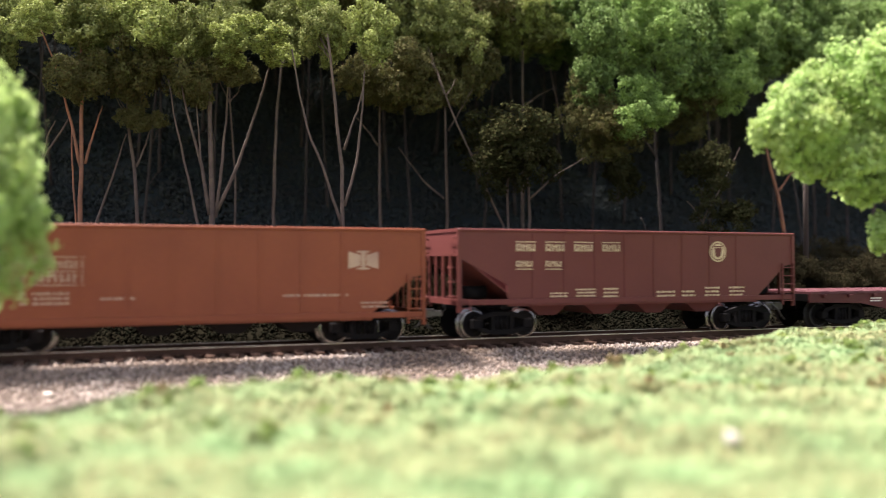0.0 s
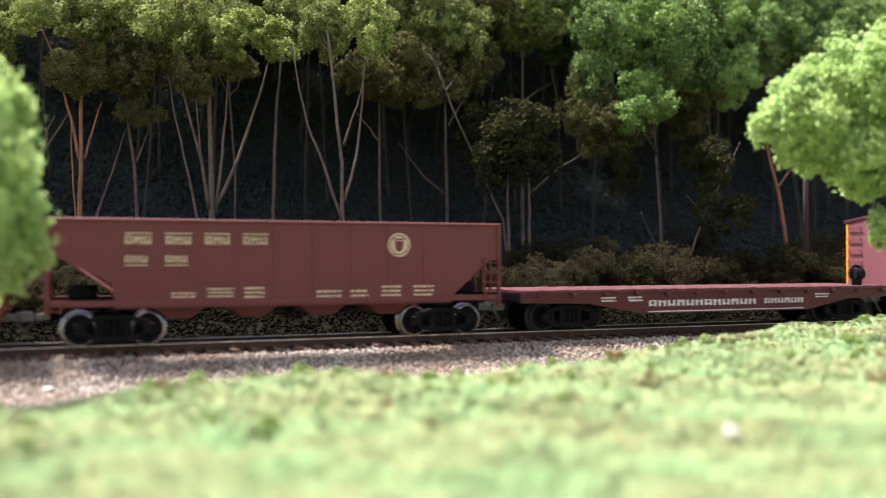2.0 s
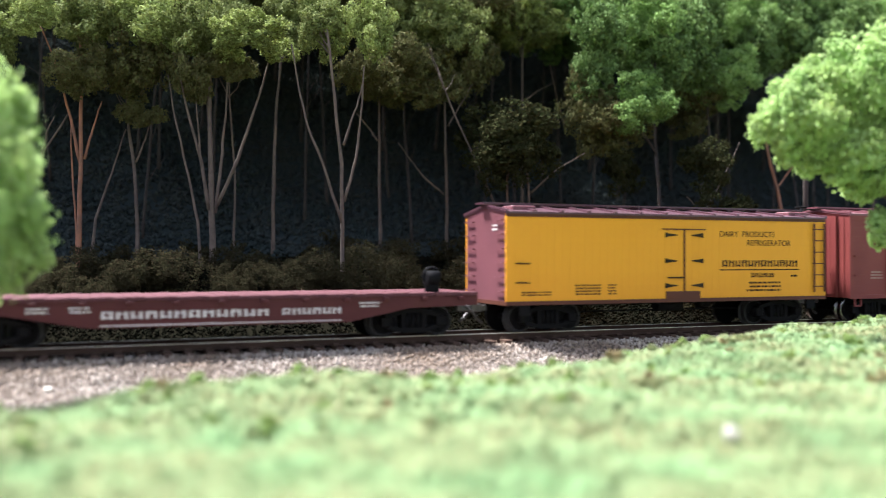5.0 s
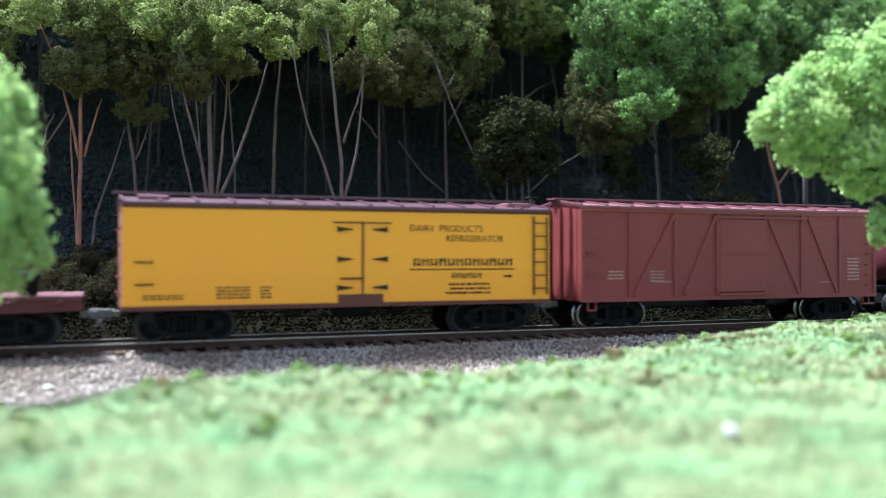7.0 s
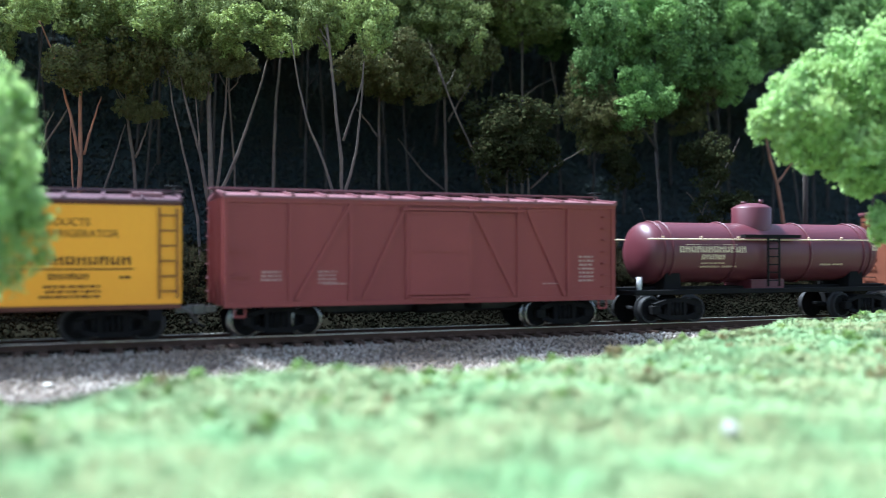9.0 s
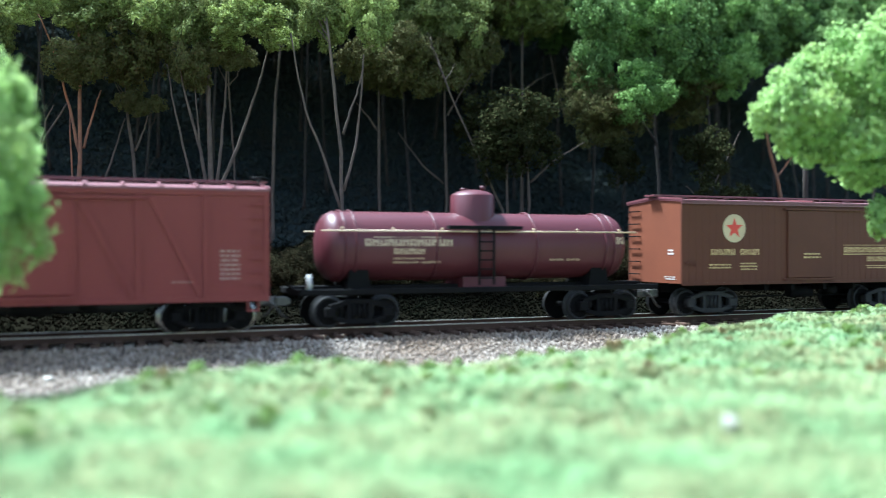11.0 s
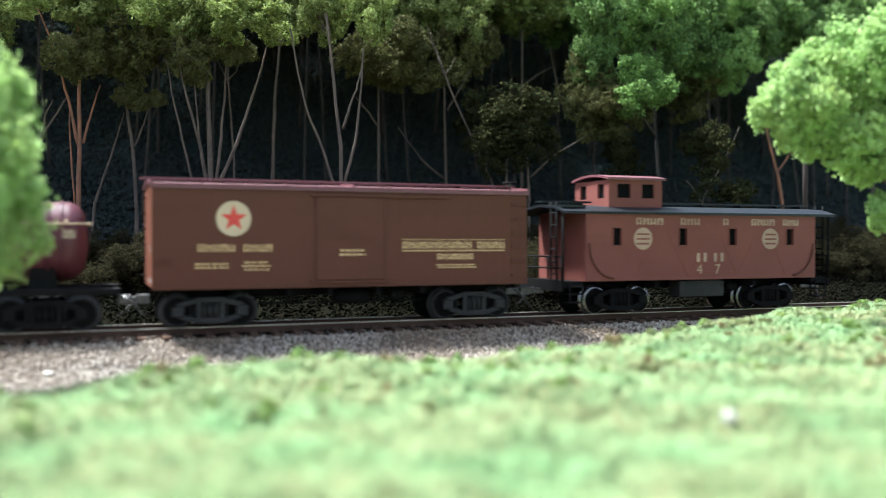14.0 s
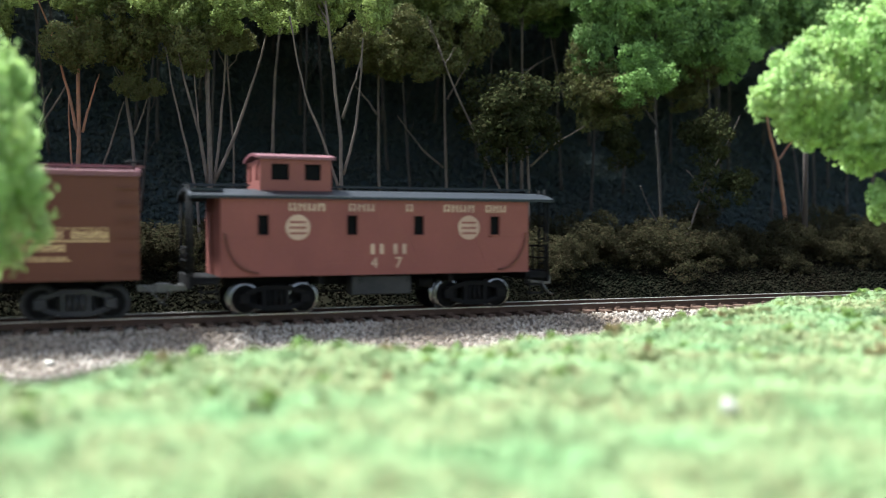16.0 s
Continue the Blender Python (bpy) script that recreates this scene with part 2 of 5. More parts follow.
def scatter(name, pts, size, mat, rng, shape="flake", flat=False, normals=None):
    base, faces = (OCTA, OCTA_F) if shape == "crumb" else (FLAKE, FLAKE_F)
    n = len(pts)
    v = base[None] * rng.uniform(.6, 1.35, (n, 1, 3)) * (np.broadcast_to(size, n) * rng.uniform(.6, 1.4, n))[:, None, None]
    if shape == "crumb":
        v = v * rng.uniform(.7, 1.3, v.shape)
    if flat:
        a, b, c = rng.uniform(0, 6.283, n), rng.normal(0, .30, n), rng.normal(0, .30, n)
        x, y = v[..., 0] * np.cos(a)[:, None] - v[..., 1] * np.sin(a)[:, None], v[..., 0] * np.sin(a)[:, None] + v[..., 1] * np.cos(a)[:, None]
        v = np.stack([x, y, v[..., 2] + x * b[:, None] + y * c[:, None]], -1) + pts[:, None, :]
    elif normals is not None:
        w = normals + rng.normal(0, .85, (n, 3)); w /= np.linalg.norm(w, axis=1)[:, None]
        u = np.cross(w, rng.normal(size=(n, 3))); u /= np.linalg.norm(u, axis=1)[:, None]
        v = np.einsum("nij,nkj->nki", np.stack([u, np.cross(w, u), w], -1), v) + pts[:, None, :]
    else:
        v = np.einsum("nij,nkj->nki", turns(rng, n), v) + pts[:, None, :]
    f = faces[None] + (np.arange(n) * len(base))[:, None, None]
    return from_arrays(name, v.reshape(-1, 3), f.reshape(-1, 3), mat)


def crown_points(rng, lobes, n, spread=1.0):
    """Points over a crown of boughs, each a heap of small clumps, in a unit ball, and the way that each faces."""
    c = rng.normal(size=(lobes, 3)); c /= np.linalg.norm(c, axis=1)[:, None]
    c *= (rng.uniform(.30, .74, lobes))[:, None] * spread
    big = rng.uniform(.16, .40, lobes)
    per = 16
    d1 = rng.normal(size=(lobes * per, 3)); d1 /= np.linalg.norm(d1, axis=1)[:, None]
    b = np.repeat(np.arange(lobes), per)
    mid = c[b] + d1 * (big[b] * rng.uniform(.62, 1.0, lobes * per))[:, None]
    r = big[b] * rng.uniform(.22, .42, lobes * per)
    i = rng.choice(lobes * per, n, p=r ** 2 / (r ** 2).sum())
    d = rng.normal(size=(n, 3)) + d1[i] * .9; d /= np.linalg.norm(d, axis=1)[:, None]
    face = d + d1[i] * .7
    return mid[i] + d * (r[i] * rng.uniform(.55, 1.35, n))[:, None], face / np.linalg.norm(face, axis=1)[:, None]


# ================= ground =================
def smooth(a, b, v):
    t = np.clip((v - a) / (b - a), 0, 1)
    return t * t * (3 - 2 * t)


def turf_edge(x):
    """y of the brow of the turf bank."""
    return np.interp(x, [-.2, .02, .08, .145, .187, .285, .6], [-.122, -.117, -.106, -.106, -.084, -.062, -.062])


def ground_z(x, y):
    x, y = np.asarray(x, float), np.asarray(y, float)
    z = np.interp(y, [-4, -.09, -.070, -.040, -.02, .018, .026, .042, .068, .113, .18, .25, .36, .49, .9],
                  [-.011, -.011, -.0105, -.0082, -.0035, -.0035, -.005, .002, .009, .017, .03, .07, .17, .27, .46])
    e = turf_edge(x)
    bank = 1 - smooth(e, e + .030, y)
    top = -.0008 + .0054 * smooth(.13, .30, x) + .0010 * np.sin(x * 61 + 1) * np.sin(y * 73) + .0007 * np.sin(x * 140 + y * 90)
    z = np.where(y < -.015, z * (1 - bank) + top * bank, z)
    back = smooth(.03, .08, y)
    z = z + back * (.003 * np.sin(x * 37 + 2) * np.sin(y * 41 + 1) + .002 * np.sin(x * 95 + y * 60))
    return z


def build_ground():
    xs = np.concatenate([[-1.2, -.9, -.6], np.linspace(-.4, 1.1, 300), [1.4, 1.7]])
    ys = np.concatenate([[-.75, -.6], np.linspace(-.42, .6, 300), [.75, .9]])
    gx, gy = np.meshgrid(xs, ys)
    gz = ground_z(gx, gy)
    v = np.stack([gx, gy, gz], -1).reshape(-1, 3)
    ny, nx = gx.shape
    i = (np.arange(ny - 1)[:, None] * nx + np.arange(nx - 1)[None]).ravel()
    q = np.stack([i, i + 1, i + nx + 1, i + nx], -1)
    me = from_arrays("ground", v, q, M_TURF)
    for m in (M_BED, M_SOILSHADE, M_HILLSHADE):
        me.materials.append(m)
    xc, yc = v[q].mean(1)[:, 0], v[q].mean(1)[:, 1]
    # slots 2 and 3, floor and hillside, hold colours darkened for shade
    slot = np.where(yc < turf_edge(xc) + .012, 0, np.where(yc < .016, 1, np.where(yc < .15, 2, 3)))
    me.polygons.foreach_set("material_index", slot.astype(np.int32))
    me.polygons.foreach_set("use_smooth", np.ones(len(q), bool))
    tagged(new("ground", me), "model landscape of green turf, ballast bed and wooded slope coloured shade-dark", "ground", kind="structure")


build_ground()


def build_ballast():
    rng = np.random.default_rng(3)
    n = 76000
    x = rng.uniform(-.10, .75, n)
    y = np.where(rng.random(n) < .82, rng.uniform(-.080, -.014, n), rng.uniform(-.014, .019, n))
    z = ground_z(x, y) + rng.uniform(-.0001, .0004, n)
    tagged(new("ballast", scatter("ballast", np.stack([x, y, z], -1), .00050, M_BALLAST, rng, "crumb")),
           "loose grey and tan stone ballast along the track", "ballast", kind="stuff")


def build_turf():
    rng = np.random.default_rng(4)

    def sheet(n, edge):
        x = rng.uniform(-.06, .50, n)
        e = turf_edge(x)
        y = np.where(np.arange(n) < n - edge, -.25 + (e + .25) * rng.random(n), e + .008 + rng.normal(0, .008, n))
        clump = np.sin(x * 210 + 3 * np.sin(y * 90)) * np.sin(y * 190 + 2 * np.sin(x * 70)) + .6 * np.sin(x * 97 + 5) * np.sin(y * 83 + 2)
        z = ground_z(x, y) + .0003 + .0011 * rng.random(n) * np.clip(1 + .7 * clump, .2, 2.2)
        return np.stack([x, y, z], -1)

    tagged(new("turf", scatter("turf", sheet(30000, 8000), .0006, M_GRASS, rng, "crumb")),
           "bright green foam turf with yellow and brown patches", "grass", kind="stuff")
    tagged(new("turf_fibre", scatter("turf_fibre", sheet(190000, 30000), .0011, M_GRASS, rng, flat=True)),
           "fine light green fibres over the turf", "grass", kind="stuff")
    # tufts, most of them along the crest above the ballast
    pts = []
    for k in range(130):
        x = rng.uniform(-.02, .40)
        y = float(turf_edge(x)) + (rng.uniform(-.006, .010) if k < 80 else rng.uniform(-.06, 0))
        r = rng.uniform(.0009, .0022) * (1 if k < 80 else .7)
        pts.append(crown_points(rng, 5, 260)[0] * np.array([r * 1.3, r * 1.3, r]) + np.array([x, y, float(ground_z(x, y)) + .0012]))
    tagged(new("grass_tufts", scatter("grass_tufts", np.concatenate(pts), .0010, M_TUFT, rng)),
           "uneven green and tan tufts on the turf", "grass", kind="stuff")
    dry, fresh = [], []
    for k in range(95):
        x = rng.uniform(-.01, .34)
        y = float(turf_edge(x)) + (rng.uniform(-.004, .008) if k % 3 == 0 else rng.uniform(-.055, 0))
        if math.hypot(x - .117, y + .1855) < .03:
            continue
        r = rng.uniform(.0009, .0023) * (1 if k % 3 == 0 else .7)
        (dry if k % 7 == 0 else fresh).append(crown_points(rng, 5, 300)[0] * np.array([r * 1.2, r * 1.2, r * 1.1])
                                              + np.array([x, y, float(ground_z(x, y)) + .0014]))
    for x, y, r, heap in ((.0395, -.116, .0026, fresh), (.0062, -.118, .0034, dry), (.0115, -.116, .0026, dry), (.152, -.100, .0026, dry), (.126, -.102, .0022, fresh), (.183, -.150, .0040, dry), (.196, -.146, .0036, dry)):
        heap.append(crown_points(rng, 5, 420)[0] * np.array([r * 1.2, r * 1.2, r]) + np.array([x, y, float(ground_z(x, y)) + .0012]))
    tagged(new("dry_tufts", scatter("dry_tufts", np.concatenate(dry), .0009, M_DRYTUFT, rng)),
           "small brownish dry tufts on the turf", "grass", kind="stuff")
    tagged(new("fresh_tufts", scatter("fresh_tufts", np.concatenate(fresh), .0009, M_FRESHTUFT, rng)),
           "small bright yellow-green tufts on the turf", "grass", kind="stuff")
    bm = bmesh.new()
    bmesh.ops.create_icosphere(bm, subdivisions=2, radius=.0011)
    for v in bm.verts:
        v.co *= 1 + .25 * math.sin(v.co.x * 2500) * math.cos(v.co.z * 2100)
    o = part("pebble", bm, M_STONE)
    o.location = (.117, -.1855, float(ground_z(.117, -.1855)) + .0022)
    tagged(o, "small pale stone lying on the green turf", "stone")


    bm = bmesh.new()
    bmesh.ops.create_icosphere(bm, subdivisions=2, radius=.0012)
    for v in bm.verts:
        v.co *= 1 + .3 * math.sin(v.co.x * 1900 + 1) * math.cos(v.co.z * 2300)
        v.co.z *= .7
    o = part("pebble", bm, M_STONE)
    o.location = (.0203, -.042, float(ground_z(.0203, -.042)) + .0008)
    tagged(o, "pale rough stone lying on the ballast edge", "stone")


build_ballast()
build_turf()


# ================= track =================
def build_track():
    track = tagged(thing("railway_track", "model railway track with worn steel rails on brown ties", "track"), kind="structure")
    for y in (-.00825, .00825):
        bm = bmesh.new()
        box(bm, -1.15, 1.65, y - .00037, y + .00037, -.0002, 0, 0)
        box(bm, -1.15, 1.65, y - .00034, y + .00034, -.0005, -.0002, 1)
        box(bm, -1.15, 1.65, y - .0003, y + .0003, -.0017, -.0005, 1)
        box(bm, -1.15, 1.65, y - .0009, y + .0009, -.0021, -.0017, 1)
        part("rail", bm, [M_RAIL, M_RAILSIDE], track, "steel rail with bright top and rusty web")
    bm = bmesh.new()
    box(bm, -.0013, .0013, -.015, .015, -.0045, -.0021, 0, .0002)
    for y in (-.00825, .00825):
        for s in (-1, 1):
            box(bm, -.0009, .0009, y + s * .0012 - .0005, y + s * .0012 + .0005, -.0021, -.0015)
    first = part("tie", bm, M_TIE, track)
    rng = random.Random(5)
    first.location = (-.14, 0, 0)
    for k in range(1, 140):
        share("tie", first.data, track, (-.14 + .0066 * k + rng.uniform(-.0003, .0003), rng.uniform(-.0006, .0006), rng.uniform(-.0001, .0001)), rng.uniform(-.02, .02))


# ================= rolling stock =================
S = .001   # millimetre


def mm(bm, *a, **k):
    box(bm, *[c * S for c in a], **k)


WHEEL_R = .0049


def wheel_mesh():
    bm = bmesh.new()
    for s in (-1, 1):
        prof = [(.0069, .0), (.0069, .0056), (.0075, .0056), (.0078, WHEEL_R), (.0098, WHEEL_R - .0001), (.0099, .0043), (.0094, .0040), (.0093, .0014), (.0102, .0011), (.0102, 0)]
        lathe_y(bm, [(y * s, r) for y, r in prof], 28, [1, 0, 0, 0, 0, 0, 1, 1, 1])
    lathe_y(bm, [(-.0075, .0009), (.0075, .0009)], 10, [1])
    for s in (-1, 1):
        for k in range(4):
            a = k * math.pi / 2
            c, d = .0026 * math.cos(a), .0026 * math.sin(a)
            box(bm, c - .0004, c + .0004, s * .0095 - .0003, s * .0095 + .0003, d - .0004, d + .0004, 1)
    bmesh.ops.recalc_face_normals(bm, faces=bm.faces)
    me = bpy.data.meshes.new("wheelset")
    bm.to_mesh(me); bm.free()
    return me


WHEELS_BRIGHT, WHEELS_DARK = wheel_mesh(), wheel_mesh()
for m in (M_STEEL, M_BLACK):
    WHEELS_BRIGHT.materials.append(m)
for m in (M_GREYFRAME, M_BLACK):
    WHEELS_DARK.materials.append(m)


def side_frame_mesh(mat, s):
    """One cast side frame, with its axle boxes and springs; s: its side."""
    bm = bmesh.new()
    y = tuple(sorted((s * .0108, s * .0128)))
    for sx in (-1, 1):
        box(bm, sx * .0095 - .0017, sx * .0095 + .0017, y[0] - .0004, y[1] + .0004, .0034, .0066, 0, .0003)
        bar(bm, (sx * .0098, .0066), (sx * .0035, .0084), .0014, y)
        bar(bm, (sx * .0090, .0036), (sx * .0035, .0020), .0014, y)
        bar(bm, (sx * .0035, .0018), (sx * .0035, .0086), .0014, y)
    bar(bm, (-.0042, .0084), (.0042, .0084), .0014, y)
    bar(bm, (-.0042, .0022), (.0042, .0022), .0016, y)
    for k in range(3):
        lx = (k - 1) * .0018
        tube(bm, [(lx, (y[0] + y[1]) / 2, .0026), (lx, (y[0] + y[1]) / 2, .0076)], [.0008, .0008], 8)
    bmesh.ops.recalc_face_normals(bm, faces=bm.faces)
    me = bpy.data.meshes.new("side_frame")
    bm.to_mesh(me); bm.free()
    me.materials.append(mat)
    return me


SIDE_FRAMES = {(g, s): side_frame_mesh(M_GREYFRAME if g else M_BLACK, s) for g in (False, True) for s in (-1, 1)}
_bm = bmesh.new()
box(_bm, -.0025, .0025, -.0110, .0110, .0052, .0090)
BOLSTER = bpy.data.meshes.new("truck")
_bm.to_mesh(BOLSTER)
_bm.free()
BOLSTER.materials.append(M_BLACK)
wheelsets = []
cars = []


def add_trucks(car, offset, bright, grey=False, base=.0190):
    for s in (-1, 1):
        tr = share("truck", BOLSTER, car, (s * offset * S, 0, 0))
        for k in (-1, 1):
            share("side_frame", SIDE_FRAMES[grey, k], tr)
            wheelsets.append(share("wheelset", WHEELS_BRIGHT if bright else WHEELS_DARK, tr, (k * base / 2, 0, WHEEL_R)))


def coupler_mesh():
    bm = bmesh.new()
    box(bm, 0, .0058, -.0012, .0012, .0072, .0092, 0, .0002)
    box(bm, .0050, .0082, -.0022, .0008, .0068, .0098, 0, .0003)
    box(bm, .0074, .0090, -.0022, -.0004, .0068, .0098, 0, .0003)
    tube(bm, [(.001, -.0045, .0095), (.004, -.0048, .0075), (.0065, -.0046, .0042), (.0085, -.004, .0032)], [.0004] * 4, 6)
    me = bpy.data.meshes.new("coupler")
    bm.to_mesh(me); bm.free()
    me.materials.append(M_COUPLER)
    return me


COUPLER = coupler_mesh()


def add_couplers(car, half):
    for s in (-1, 1):
        share("coupler", COUPLER, car, (s * half * S, 0, 0), 0 if s > 0 else math.pi)


def start_car(name, label, s_mm):
    car = thing(name, label, "railway car", "cars of the freight train")
    car.scale = (1, 1, 1.02)
    cars.append((car, s_mm * S))
    return car


Y_SIDE = -17.5


def letters(bm, x0, x1, z0, z1, groups, y=Y_SIDE - .06, rule=False):
    """A line of unreadable letters as small bars; groups: letters in each word."""
    n = sum(groups) + .9 * (len(groups) - 1)
    w = (x1 - x0) / n
    x = x0
    for g in groups:
        for k in range(g):
            a, b = x + .10 * w, x + .86 * w
            t = .28 * (b - a)
            mm(bm, a, a + t, y - .05, y + .05, z0, z1)
            mm(bm, b - t, b, y - .05, y + .05, z0, z1)
            zc = (z0 + z1) / 2 + (.12 * (z1 - z0) if k % 2 else -.35 * (z1 - z0))
            mm(bm, a, b, y - .05, y + .05, zc, zc + .16 * (z1 - z0))
            mm(bm, a, b, y - .05, y + .05, z1 - .14 * (z1 - z0), z1) if k % 3 == 0 else None
            x += w
        x += .9 * w
    if rule:
        mm(bm, x0, x1, y - .05, y + .05, z0 - .9, z0 - .6)


def small_print(bm, x0, x1, z0, z1, rows, y=Y_SIDE - .06, seed=1):
    rng = random.Random(seed)
    h = (z1 - z0) / rows
    for r in range(rows):
        x = x0 + (x1 - x0) * rng.uniform(0, .1)
        while x < x1 - .3:
            w = rng.uniform(.7, 1.8)
            mm(bm, x, min(x + w, x1), y - .04, y + .04, z0 + r * h + .25 * h, z0 + r * h + .75 * h)
            x += w + rng.uniform(.25, .6)


def lettering(bm, mat, parent, gap=(2.2, 1.1)):
    """Lines and blocks of lettering, each a part of its own: bars that lie close together belong to one."""
    todo, blocks = set(bm.verts), []
    while todo:
        heap, piece = [todo.pop()], []
        while heap:
            v = heap.pop()
            piece.append(v)
            for e in v.link_edges:
                w = e.other_vert(v)
                if w in todo:
                    todo.discard(w)
                    heap.append(w)
        xs, zs = [v.co.x / S for v in piece], [v.co.z / S for v in piece]
        now = [min(xs), max(xs), min(zs), max(zs), piece]
        again = True
        while again:
            again = False
            for b in blocks:
                if b[0] - gap[0] < now[1] and now[0] - gap[0] < b[1] and b[2] - gap[1] < now[3] and now[2] - gap[1] < b[3]:
                    blocks.remove(b)
                    now = [min(b[0], now[0]), max(b[1], now[1]), min(b[2], now[2]), max(b[3], now[3]), b[4] + now[4]]
                    again = True
                    break
        blocks.append(now)
    for b in sorted(blocks, key=lambda q: (q[0], q[2])):
        one, twin = bmesh.new(), {}
        for v in b[4]:
            twin[v] = one.verts.new(v.co)
        for f in {f for v in b[4] for f in v.link_faces}:
            one.faces.new([twin[v] for v in f.verts])
        yield part("lettering", one, mat, parent)
    bm.free()


def words(text, size, x, z, y, mat, parent, name="lettering"):
    cu = bpy.data.curves.new("words", "FONT")
    cu.body, cu.size, cu.extrude = text, size * S, .00003
    tmp = new("words", cu)
    me = bpy.data.meshes.new_from_object(tmp.evaluated_get(bpy.context.evaluated_depsgraph_get()))
    bpy.data.objects.remove(tmp)
    me.materials.clear(); me.materials.append(mat)
    ob = new(name, me)
    ob.parent, ob.location, ob.rotation_euler = parent, (x * S, y * S, z * S), (math.pi / 2, 0, 0)
    return ob


def ladder(car, x0, x1, z0, z1, n, mat, y=Y_SIDE - .8, rails=True):
    for s in (1, -1):
        bm = bmesh.new()
        yy = y * s
        a, b = sorted((yy - .25 * s, yy + .25 * s))
        if rails:
            for x in (x0, x1):
                mm(bm, x - .25, x + .25, a, b, z0, z1)
        for k in range(n):
            z = z0 + (z1 - z0) * (k + .5) / n
            mm(bm, x0 + .24, x1 - .24, a + .05, b - .05, z - .2, z + .2)
            for x in (x0, x1):
                c, d = sorted((yy, Y_SIDE * s))
                mm(bm, x - .18, x + .18, c, d, z - .16, z + .16)
        part("ladder", bm, mat, car)


def end_rungs(car, x, y0, y1, z0, z1, n, mat):
    bm = bmesh.new()
    s = 1 if x > 0 else -1
    for k in range(n):
        z = z0 + (z1 - z0) * k / (n - 1)
        mm(bm, *sorted((x, x + s * .9)), y0, y0 + .35, z, z + .4)
        mm(bm, *sorted((x, x + s * .9)), y1 - .35, y1, z, z + .4)
        mm(bm, *sorted((x + s * .6, x + s * 1.0)), y0, y1, z, z + .4)
    part("ladder", bm, mat, car)


def brake_gear(car, half, mat=None):
    bm = bmesh.new()
    mm(bm, -half, half, -3, 3, 8.5, 12.0)
    for x in (-20, -7, 9, 24):
        mm(bm, x - .8, x + .8, -15, 15, 9.2, 11.6)
    tube(bm, [(-.004, -.009, .0082), (.007, -.009, .0082)], [.0022, .0022], 12)
    tube(bm, [(.014, -.010, .0088), (.019, -.010, .0088)], [.0016, .0016], 10)
    tube(bm, [(-half * S * .8, -.006, .0065), (half * S * .8, -.006, .0065)], [.0003, .0003], 6)
    part("underframe", bm, mat or M_BLACK, car, "black underframe with brake cylinder")


